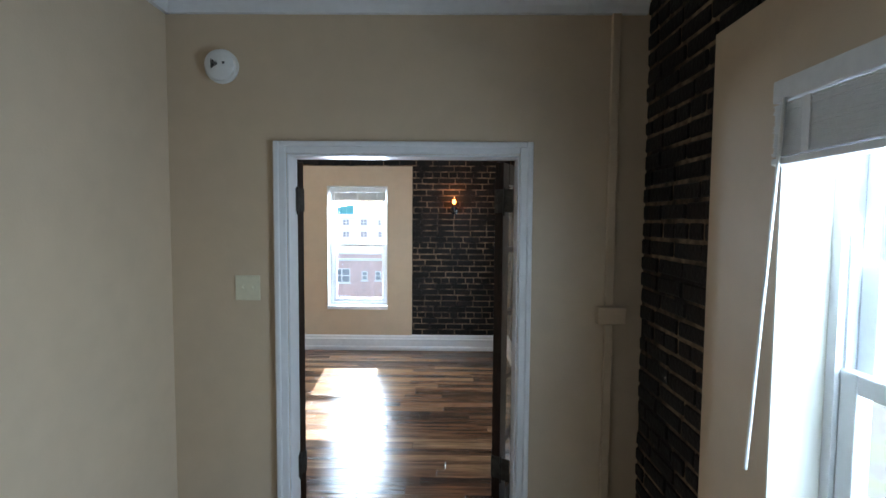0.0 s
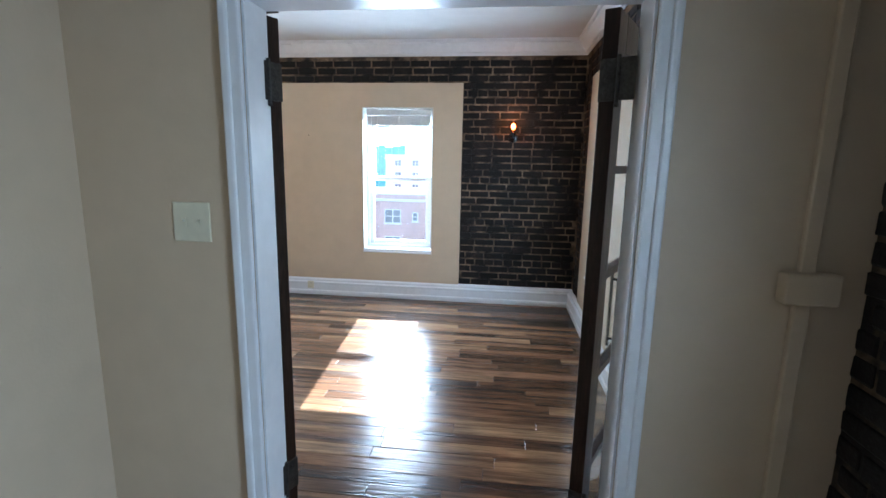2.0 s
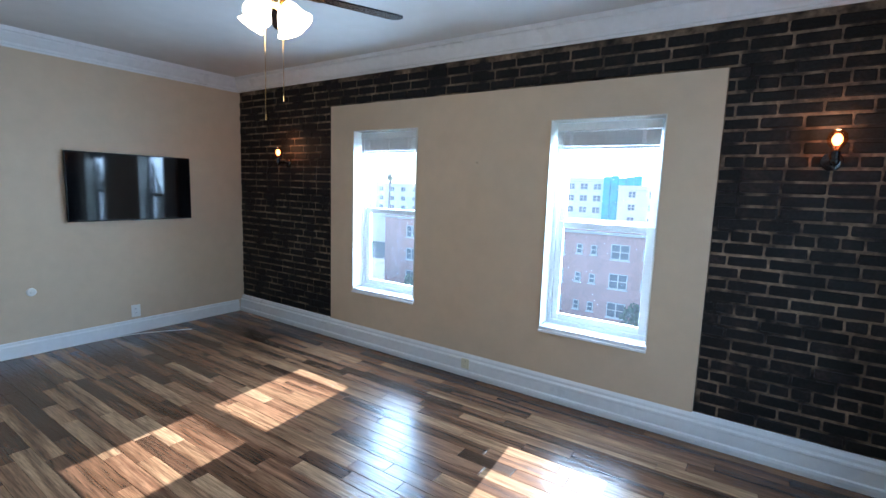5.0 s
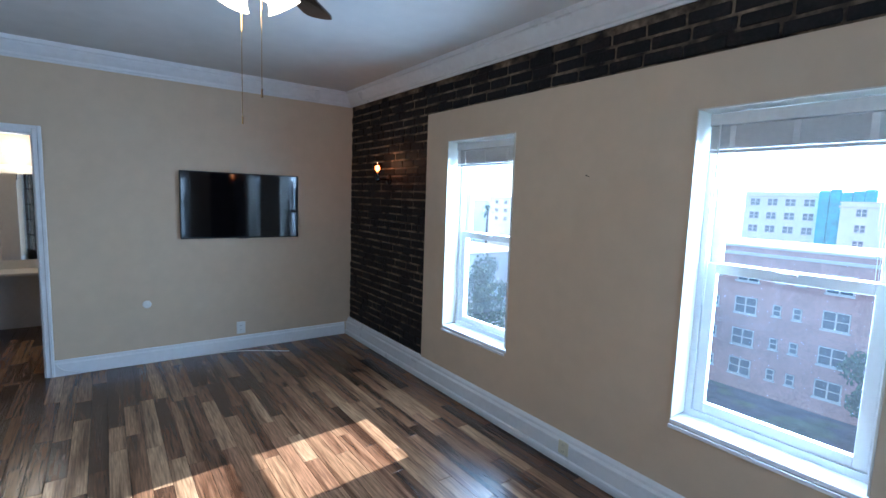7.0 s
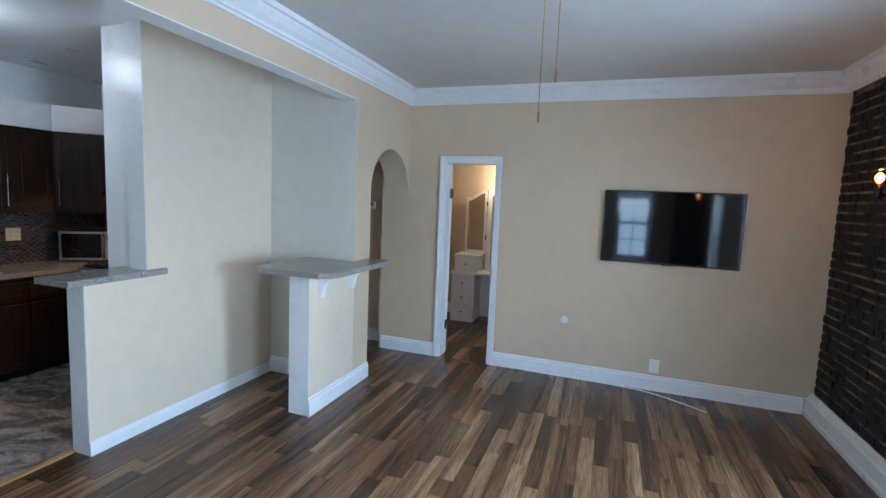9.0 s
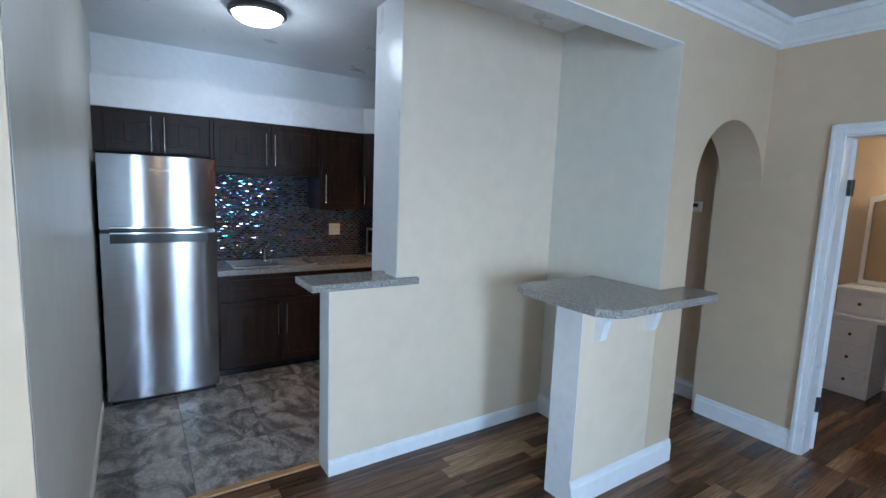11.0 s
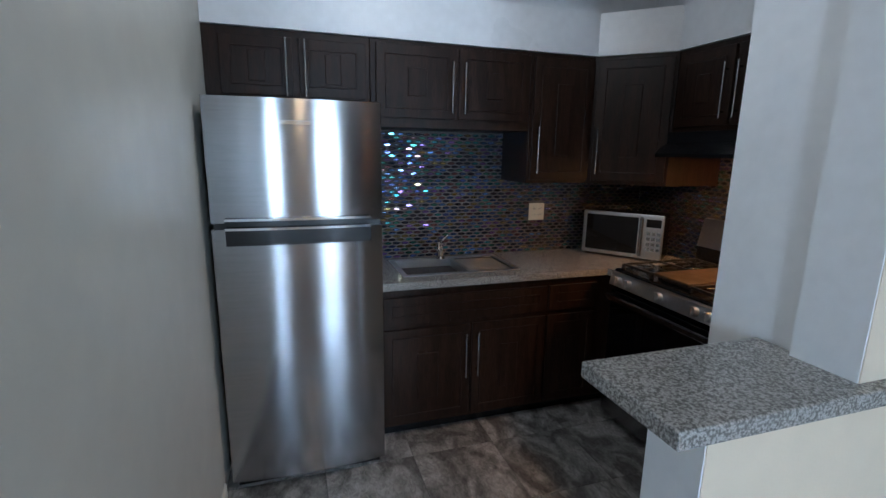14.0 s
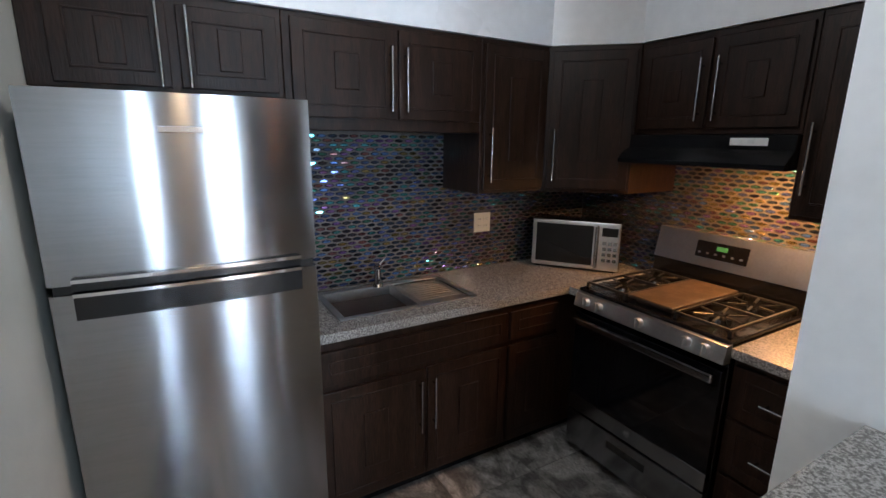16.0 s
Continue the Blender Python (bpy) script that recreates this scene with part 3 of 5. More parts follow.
# ---- living room things ----
def plate(name, m, w, h, mat, label, kind="outlet", n=1):
    """A wall plate; local x across, y out of the wall, z up."""
    p = group_empty(name, label=label, category=kind)
    p.matrix_basis = m
    def put(s, part, mat):
        ob = new(part, s.mesh(part, mat, False))
        ob.parent = p
    put(Shape().box((-w / 2, 0, -h / 2), (w / 2, 0.007, h / 2), 0.004), "cover", mat)
    for i in range(n):
        x = (i - (n - 1) / 2) * 0.045
        if kind == "light switch":
            put(Shape().box((x - 0.006, 0.006, -0.013), (x + 0.006, 0.009, 0.013)).box((x - 0.004, 0.008, 0.0), (x + 0.004, 0.018, 0.009), 0.002), "toggle", mat)
        else:
            for z in (-0.021, 0.021):
                put(Shape().box((x - 0.016, 0.006, z - 0.014), (x + 0.016, 0.009, z + 0.014), 0.003), "socket", mat)
                put(Shape().box((x - 0.008, 0.009, z - 0.004), (x - 0.006, 0.0095, z + 0.006)).box((x + 0.005, 0.009, z - 0.004), (x + 0.007, 0.0095, z + 0.006)), "slot", M_BLACK)
    return p



plate("switch_plate", pose(0.252, YD, 1.335, 0, 0, 180), 0.115, 0.115, M_PLASTIC, "ivory double light switch on the wall", "light switch", 2)
plate("outlet", pose(-0.983, YN - 0.047, 0.115, 0, 0, 180), 0.075, 0.085, M_PLASTIC, "ivory outlet set into the baseboard", "outlet", 1)
plate("outlet", pose(XL, 5.46, 0.225, 0, 0, -90), 0.085, 0.125, M_WPLASTIC, "white outlet with a surface plate on the wall", "outlet", 1)
plate("outlet", pose(-2.405, KY + 0.012, 1.175, 0, 0, 0), 0.115, 0.115, M_PLASTIC, "ivory outlet on the mosaic backsplash", "outlet", 2)
box = Shape().box((XR - 0.065, 4.61, 0.24), (XR - 0.012, 4.70, 0.38), 0.008).out("outlet_box", M_WPLASTIC, label="white surface outlet box above the baseboard", category="outlet")
jack = Shape().lathe([(0, 0), (0.036, 0), (0.036, 0.006), (0.03, 0.012), (0.012, 0.013), (0.01, 0.02), (0, 0.02)], 20, pose(XL, 4.645, 0.556, 0, 90, 0)).out("cable_jack", M_WPLASTIC, smooth=True, label="round white cable jack on the wall", category="wall jack")


def smoke_alarm():
    a = group_empty("smoke_alarm", (0.153, YD, 2.33), label="round white smoke alarm on the wall", category="smoke alarm")
    m = pose(0.153, YD, 2.33, 90, 0, 0)
    Shape().lathe([(0, 0), (0.075, 0), (0.075, 0.012), (0.068, 0.016), (0.066, 0.034), (0.05, 0.044), (0, 0.046)], 32, m).out("housing", M_WPLASTIC, a, True)
    s = Shape()
    for k in range(5):
        s.box((-0.03 + k * 0.006, -0.02 + 0.004 * k, 0.044), (-0.027 + k * 0.006, 0.02 - 0.003 * k, 0.0475), m=m)
    Shape().box((0.02, 0.0, 0.042), (0.03, 0.01, 0.049), 0.002, m=m).out("button", M_IRON, a)
    s.out("vent", M_IRON, a)


smoke_alarm()
conduit = group_empty("surface_conduit", (1.9, YD, 0), label="beige painted cable conduit running up the wall", category="conduit")
Shape().box((1.885, YD - 0.02, 0.0), (1.925, YD - 0.0005, AZ), 0.005).out("raceway", M_BEIGE, conduit)
Shape().box((1.845, YD - 0.045, 1.185), (1.975, YD - 0.0005, 1.265), 0.006).out("junction_box", M_BEIGE, conduit)


def television():
    t = group_empty("television", (XL, 5.49, 1.15), label="large black flat television mounted on the wall", category="television")
    Shape().box((-4.227, 4.928, 1.157), (-4.205, 6.043, 1.803), 0.008).out("bezel", M_BLACK, t)
    Shape().box((-4.2065, 4.941, 1.175), (-4.2035, 6.03, 1.79)).out("screen", M_BLACKGLASS, t)
    Shape().box((XL, 5.25, 1.3), (-4.2265, 5.75, 1.65)).out("bracket", M_IRON, t)
    Shape().box((-4.212, 5.44, 1.152), (-4.206, 5.54, 1.158)).out("sensor", M_STEEL, t)


television()


def cable(name, pts, r, mat, label):
    c = bpy.data.curves.new(name, "CURVE")
    c.dimensions, c.bevel_depth, c.bevel_resolution = "3D", r, 2
    sp = c.splines.new("NURBS")
    sp.points.add(len(pts) - 1)
    for p, q in zip(sp.points, pts):
        p.co = (*q, 1)
    sp.use_endpoint_u, sp.order_u = True, 3
    c.materials.append(mat)
    return tagged(new(name, c), label, "cable")


cable("floor_cable", [(XL + 0.022, 3.97, 0.12), (XL + 0.03, 4.0, 0.02), (XL + 0.03, 4.4, 0.006), (XL + 0.03, 5.0, 0.005), (XL + 0.06, 5.4, 0.005), (XL + 0.2, 5.65, 0.005), (XL + 0.33, 5.85, 0.005)], 0.004, M_WPLASTIC, "thin white cable lying along the baseboard")


def ceiling_fan():
    cx, cy = -1.02, 4.80
    f = group_empty("ceiling_fan", (cx, cy, ZC), label="dark-bladed brass ceiling fan with lit glass shades", category="ceiling fan")
    s = Shape()
    s.lathe([(0, 0), (0.07, 0), (0.075, -0.02), (0.05, -0.05), (0.018, -0.06), (0.016, -0.16), (0.03, -0.17), (0.09, -0.19), (0.10, -0.21), (0.10, -0.27), (0.085, -0.295), (0.05, -0.31),
             (0.045, -0.34), (0.055, -0.36), (0.045, -0.40), (0.015, -0.42), (0, -0.42)], 32, pose(cx, cy, ZC) @ Matrix.Diagonal((1, 1, 0.86, 1)))
    s.out("motor", M_BRASS, f, True)
    for k in range(5):
        m = pose(cx, cy, ZC - 0.268, 0, 0, 66 + 72 * k) @ pose(0, 0, 0, 9, 0, 0)
        outline = [(0.17, -0.045), (0.22, -0.058), (0.60, -0.07), (0.64, -0.06), (0.655, -0.03), (0.655, 0.03), (0.64, 0.06), (0.60, 0.07), (0.22, 0.058), (0.17, 0.045)]
        Shape().prism(outline, -0.004, 0.004, "z", m).out("blade", M_FANBLADE, f)
        s = Shape()
        for y in (-0.025, 0.025):
            s.box((0.08, y - 0.006, -0.012), (0.2, y + 0.006, -0.004), 0.002, m)
        s.box((0.19, -0.035, -0.012), (0.23, 0.035, -0.0045), 0.003, m)
        s.ball(m @ Vector((0.14, 0, -0.01)), 0.016, (1, 1, 0.6), 10)
        s.out("blade_arm", M_BRASS, f)
    for k in range(4):
        a = radians(20 + 90 * k)
        m = pose(cx + 0.05 * math.cos(a), cy + 0.05 * math.sin(a), ZC - 0.325, 0, 0, math.degrees(a)) @ pose(0, 0, 0, 0, 142, 0)
        s = Shape()
        s.lathe([(0.02, 0.02), (0.026, 0.03), (0.036, 0.05), (0.044, 0.08), (0.047, 0.10), (0.055, 0.12), (0.066, 0.134), (0.062, 0.134), (0.042, 0.10), (0.03, 0.05)], 20, m)
        s.out("shade", M_SHADE, f, True)
        Shape().tube(m @ Vector((0, 0, -0.01)), m @ Vector((0, 0, 0.03)), 0.022).out("socket", M_BRASS, f, True)
    for dx, dy, ln in ((0.035, 0.02, 0.40), (-0.035, -0.03, 0.49)):
        s = Shape()
        for i in range(int(ln / 0.008)):
            s.box((cx + dx - 0.0011, cy + dy - 0.0011, ZC - 0.35 - i * 0.008 - 0.006), (cx + dx + 0.0011, cy + dy + 0.0011, ZC - 0.35 - i * 0.008 + 0.0015))
        s.tube((cx + dx, cy + dy, ZC - 0.35 - ln - 0.03), (cx + dx, cy + dy, ZC - 0.35 - ln), 0.003, n=8)
        s.out("pull_chain", M_BRASS, f)


M_FANBLADE = material("dark_lacquered_blade", (0.022, 0.012, 0.009), 0.22, vary=0.3, scale=5, coat=0.4)
ceiling_fan()
lamp("fan_lamp", "POINT", pose(-1.02, 4.80, 2.27), 1.0, (1.0, 0.74, 0.46), 0.09)


def sconce(x):
    s0 = group_empty("wall_sconce", (x, YN, 1.8), label="black iron sconce with a lit amber bulb", category="wall lamp", group="wall sconces")
    y = YN - 0.13
    Shape().lathe([(0, 0), (0.05, 0), (0.05, 0.012), (0.035, 0.02), (0, 0.022)], 24, pose(x, YN, 1.79, 90, 0, 0)).out("backplate", M_BLACK, s0, True)
    Shape().tube((x, YN - 0.02, 1.79), (x, y, 1.79), 0.009).tube((x, y, 1.775), (x, y, 1.835), 0.02).ball((x, y, 1.785), 0.024).out("arm", M_BLACK, s0, True)
    Shape().lathe([(0.014, 1.832), (0.018, 1.845), (0.036, 1.868), (0.045, 1.895), (0.038, 1.925), (0.018, 1.944), (0, 1.948)], 20, pose(x, y, 0)).out("bulb", M_AMBER, s0, True)
    Shape().lathe([(0, 1.862), (0.011, 1.866), (0.022, 1.885), (0.023, 1.902), (0.012, 1.922), (0, 1.926)], 12, pose(x, y, 0)).out("filament", M_BULB, s0, True)
    lamp("sconce_light", "POINT", pose(x, y - 0.002, 1.96), 0.3, (1.0, 0.45, 0.18), 0.02)


M_AMBER = glass_material("amber_glass", (1.0, 0.62, 0.35))
sconce(1.245)
sconce(-3.345)

nail = Shape().tube((-0.96, YN - 0.011, 1.785), (-0.96, YN - 0.035, 1.79), 0.002, n=6).ball((-0.96, YN - 0.036, 1.79), 0.004, n=8)
nail.out("wall_nail", M_IRON, label="small dark nail stuck in the beige plaster", category="nail")
# bar with granite top
bar = group_empty("breakfast_bar", (-2.86, 2.88, 0), label="beige half wall with a granite bar top", category="breakfast bar")
Shape().box((-3.1755, 2.80, 0), (-2.5415, YS - 0.001, 1.06)).out("half_wall", M_CREAM, bar)
Shape().box((-2.5415, 2.798, 0), (-2.537, YS + 0.001, 1.06)).out("end_panel", M_WHITE, bar)
Shape().prism([(-3.175, 2.50), (-2.56, 2.50), (-2.52, 2.51), (-2.46, 2.62), (-2.46, 3.10), (-2.52, 3.17), (-2.58, 3.19), (-3.38, 3.19), (-3.43, 3.16), (-3.43, YS + 0.002), (-3.175, YS + 0.002)], 1.0605, 1.10, "z").out("top", M_GRANITE, bar, label="speckled grey granite top")
for bx in (-2.66, -3.10):
    prof = [(YS + 0.001, 1.06), (YS + 0.15, 1.06), (YS + 0.15, 1.045), (YS + 0.10, 1.03), (YS + 0.06, 0.99), (YS + 0.045, 0.93), (YS + 0.04, 0.90), (YS + 0.03, 0.885), (YS + 0.001, 0.88)]
    Shape().prism(prof, bx - 0.025, bx + 0.025, "x").out("bracket", M_WHITE, bar)
cap = Shape().box((-2.09, 1.84, 1.0605), (-1.45, 2.135, 1.10), 0.004)
cap.out("counter_cap", M_GRANITE, label="speckled grey granite cap on the half wall", category="countertop")
th = Shape().box((-1.556, 1.93, -0.004), (KXL - 0.002, 1.975, 0.009), 0.004)
th.out("threshold_strip", material("oak_strip", (0.42, 0.24, 0.10), 0.4, vary=0.15, scale=8), label="oak strip between boards and tiles", category="threshold", kind="structure")
thermo = group_empty("thermostat", (-4.45, 2.3, 1.5), label="small white thermostat in the passage", category="thermostat")
Shape().box((-4.4495, 2.40, 1.52), (-4.425, 2.49, 1.60), 0.005).out("case", M_WPLASTIC, thermo)
Shape().box((-4.4255, 2.42, 1.555), (-4.4235, 2.465, 1.585)).out("display", M_IRON, thermo)


# ---- dressing room ----
def vanity():
    v = group_empty("vanity_table", (-5.95, 3.5, 0), label="white vanity table with drawers and folding mirrors", category="vanity")
    Shape().box((-6.18, 3.00, 0.0), (-5.75, 3.32, 0.66), 0.004).out("pedestal", M_WHITE, v)
    Shape().box((-6.19, 2.98, 0.66), (-5.73, 4.25, 0.69), 0.006).out("top", M_WHITE, v)
    Shape().box((-6.18, 3.93, 0.0), (-5.75, 4.23, 0.66), 0.004).out("pedestal", M_WHITE, v)
    Shape().box((-6.18, 3.32, 0.1), (-6.16, 3.93, 0.66)).out("back_panel", M_WHITE, v)
    for y in (3.02, 3.93):
        for z0, z1 in ((0.05, 0.235), (0.25, 0.43), (0.445, 0.63)):
            d = Shape().box((-5.752, y + 0.005, z0), (-5.735, y + 0.275, z1), 0.004).out("drawer", M_WHITE, v)
            Shape().ball((-5.722, y + 0.14, (z0 + z1) / 2), 0.013, n=10).out("knob", M_IRON, d, True)
    Shape().box((-6.18, 3.01, 0.69), (-5.82, 3.34, 0.89), 0.004).box((-6.18, 3.0, 0.89), (-5.80, 3.36, 0.92), 0.006).out("top_drawer_case", M_WHITE, v)
    d = Shape().box((-5.822, 3.03, 0.71), (-5.806, 3.32, 0.87), 0.004).out("drawer", M_WHITE, v)
    Shape().ball((-5.795, 3.175, 0.79), 0.013, n=10).out("knob", M_IRON, d, True)
    n = 12
    arch = [(3.07, 0.925)] + [(3.07 + 0.30 * i / n, 1.70 + 0.11 * (0.5 - 0.5 * math.cos(math.pi * i / n))) for i in range(n + 1)] + [(3.37, 0.925)]
    Shape().prism(arch, -6.10, -6.07, "x").out("wing_frame", M_WHITE, v)
    inner = [(3.105, 0.97)] + [(3.105 + 0.23 * i / n, 1.655 + 0.11 * (0.5 - 0.5 * math.cos(math.pi * i / n))) for i in range(n + 1)] + [(3.335, 0.97)]
    Shape().prism(inner, -6.072, -6.066, "x").out("wing_mirror", M_MIRROR, v)
    Shape().box((-6.12, 3.375, 0.69), (-6.085, 4.0, 1.82), 0.004).out("centre_frame", M_WHITE, v)
    Shape().box((-6.088, 3.44, 0.79), (-6.081, 3.93, 1.73)).out("centre_mirror", M_MIRROR, v)
    for z in (1.15, 1.62):
        Shape().box((-6.07, 3.362, z - 0.03), (-6.062, 3.378, z + 0.03)).out("hinge", M_IRON, v)


vanity()
wl = group_empty("dressing_lamp", (-6.2, 3.6, 1.97), label="lit white glass wall lamp above the vanity", category="wall lamp")
Shape().lathe([(0, 0), (0.06, 0), (0.06, 0.02), (0, 0.02)], 20, pose(-6.2, 3.6, 1.97, 0, 90, 0)).out("backplate", M_BRASS, wl, True)
Shape().ball((-6.09, 3.6, 1.97), 0.09, (0.8, 1.1, 0.75), 24).out("globe", M_DOME, wl, True)
lamp("dressing_light", "POINT", pose(-5.93, 3.6, 1.98), 2.4, (1.0, 0.72, 0.42), 0.08)


# ---- kitchen ----
def cabinet_door(parent, m, w, h, handle, hz=None, name="door", inner=True):
    """A panelled door, local x across from its corner, y out, z up; handle: 'l', 'r', 'h' or ''."""
    s = Shape().box((0, 0, 0), (w, 0.018, h), 0.003, m)
    fr = min(0.045, w * 0.18)
    for a, b in (((fr, 0.016, fr), (w - fr, 0.0225, fr + 0.007)), ((fr, 0.016, h - fr - 0.007), (w - fr, 0.0225, h - fr)),
                 ((fr, 0.016, fr), (fr + 0.007, 0.0225, h - fr)), ((w - fr - 0.007, 0.016, fr), (w - fr, 0.0225, h - fr))):
        s.box(a, b, 0.002, m)
    if inner:
        iw, ih = w * 0.12, max(0.07, h / 2 - 0.14)
        s.box((w / 2 - iw, 0.016, h / 2 - ih), (w / 2 + iw, 0.0235, h / 2 + ih), 0.005, m)
    door = s.out(name, M_DARKWOOD, parent)
    if handle:
        if handle == "h":
            a, b = (w / 2 - 0.08, h / 2), (w / 2 + 0.08, h / 2)
        else:
            hx = 0.028 if handle == "l" else w - 0.028
            z0 = hz if hz is not None else h / 2 - 0.13
            a, b = (hx, z0), (hx, z0 + 0.26)
        hs = Shape().tube(m @ Vector((a[0], 0.045, a[1])), m @ Vector((b[0], 0.045, b[1])), 0.0055, n=10)
        for t in (0.12, 0.88):
            px, pz = a[0] + (b[0] - a[0]) * t, a[1] + (b[1] - a[1]) * t
            hs.tube(m @ Vector((px, 0.018, pz)), m @ Vector((px, 0.045, pz)), 0.0045, n=8)
        hs.out("handle", M_STEEL, door, True)
    return door


UP_Z1 = 2.115


def wall_cabinet(name_at, lo, hi, doors, label):
    c = group_empty("wall_cabinet", name_at, label=label, category="cabinet", group="kitchen wall cabinets")
    Shape().box(lo, hi, 0.003).out("body", M_DARKWOOD, c)
    for m, w, h, handle, hz in doors:
        cabinet_door(c, m, w, h, handle, hz)
    return c


FY = 0.212
lab = "espresso wooden wall cabinet with panelled doors"
wall_cabinet((-0.9, 0.05, 1.80), (-1.23, KY, 1.80), (KXL - 0.002, FY, UP_Z1), [(pose(-0.86, FY, 1.815), 0.32, 0.265, "l", 0.0), (pose(-1.21, FY, 1.815), 0.32, 0.265, "r", 0.0)], lab)
wall_cabinet((-1.7, 0.05, 1.68), (-2.135, KY, 1.685), (-1.232, FY, UP_Z1), [(pose(-1.69, FY, 1.735), 0.43, 0.36, "l", 0.03), (pose(-2.125, FY, 1.735), 0.42, 0.36, "r", 0.03)], lab)
wall_cabinet((-2.3, 0.05, 1.39), (-2.548, KY, 1.39), (-2.137, FY, UP_Z1), [(pose(-2.54, FY, 1.41), 0.385, 0.68, "r", 0.04)], lab)
dg = group_empty("corner_cabinet", (-2.9, 0.1, 1.39), label="espresso wooden corner cabinet with a slanted door", category="cabinet", group="kitchen wall cabinets")
Shape().prism([(-2.55, KY), (-2.55, FY), (-2.862, 0.524), (KXR, 0.524), (KXR, KY)], 1.39, UP_Z1, "z").out("body", M_DARKWOOD, dg)
cabinet_door(dg, pose(-2.846, 0.518, 1.41, 0, 0, -45), 0.40, 0.68, "r", 0.04)
FX = -2.865
wall_cabinet((-3.0, 0.9, 1.69), (KXR, 0.526, 1.69), (FX, 1.262, UP_Z1), [(pose(FX, 0.885, 1.715, 0, 0, -90), 0.335, 0.37, "l", 0.03), (pose(FX, 1.25, 1.715, 0, 0, -90), 0.345, 0.37, "r", 0.03)], lab)
wall_cabinet((-3.0, 1.4, 1.37), (KXR, 1.264, 1.37), (FX, 1.62, UP_Z1), [(pose(FX, 1.6, 1.39, 0, 0, -90), 0.32, 0.70, "r", 0.08)], lab)
soff = Shape().box((KXR + 0.001, KY + 0.001, UP_Z1 + 0.002), (KXL - 0.003, FY + 0.018, 2.345))
soff.prism([(-2.55, FY + 0.018), (-2.862, 0.535), (KXR + 0.001, 0.535), (KXR + 0.001, FY + 0.018)], UP_Z1 + 0.002, 2.345, "z").box((KXR + 0.001, 0.535, UP_Z1 + 0.002), (FX + 0.018, 1.949, 2.345))
soff.out("kitchen_soffit", M_WHITE, label="white boxed soffit over the wall cabinets", category="soffit", kind="structure")

base = group_empty("base_cabinet", (-1.8, 0.1, 0), label="espresso wooden base cabinet under the sink counter", category="cabinet", group="kitchen base cabinets")
Shape().box((-3.2, KY + 0.002, 0.07), (-1.232, 0.395, 0.858)).out("body", M_DARKWOOD, base)
Shape().box((-3.2, KY + 0.002, 0.0), (-1.232, 0.345, 0.07)).out("plinth", M_BLACK, base)
cabinet_door(base, pose(-1.735, 0.395, 0.09), 0.485, 0.545, "l", 0.24)
cabinet_door(base, pose(-2.205, 0.395, 0.09), 0.455, 0.545, "r", 0.24)
cabinet_door(base, pose(-2.545, 0.395, 0.09), 0.32, 0.545, "")
cabinet_door(base, pose(-2.205, 0.395, 0.665), 0.955, 0.15, "", name="drawer_front", inner=False)
cabinet_door(base, pose(-2.545, 0.395, 0.665), 0.32, 0.15, "", name="drawer_front", inner=False)

ct = group_empty("countertop", (-2.2, 0.1, 0.9), label="speckled grey granite kitchen countertop", category="countertop")
s = Shape()
SX0, SX1, SY0, SY1 = -2.055, -1.395, -0.06, 0.31
s.box((-1.24, KY + 0.003, 0.86), (SX1, 0.425, 0.90)).box((SX0, KY + 0.003, 0.86), (KXR + 0.002, 0.425, 0.90))
s.box((SX0, SY1, 0.86), (SX1, 0.425, 0.90)).box((SX0, KY + 0.003, 0.86), (SX1, SY0, 0.90))
s.box((KXR + 0.002, 0.425, 0.86), (-2.60, 0.508, 0.90))
s.out("slab", M_GRANITE, ct)


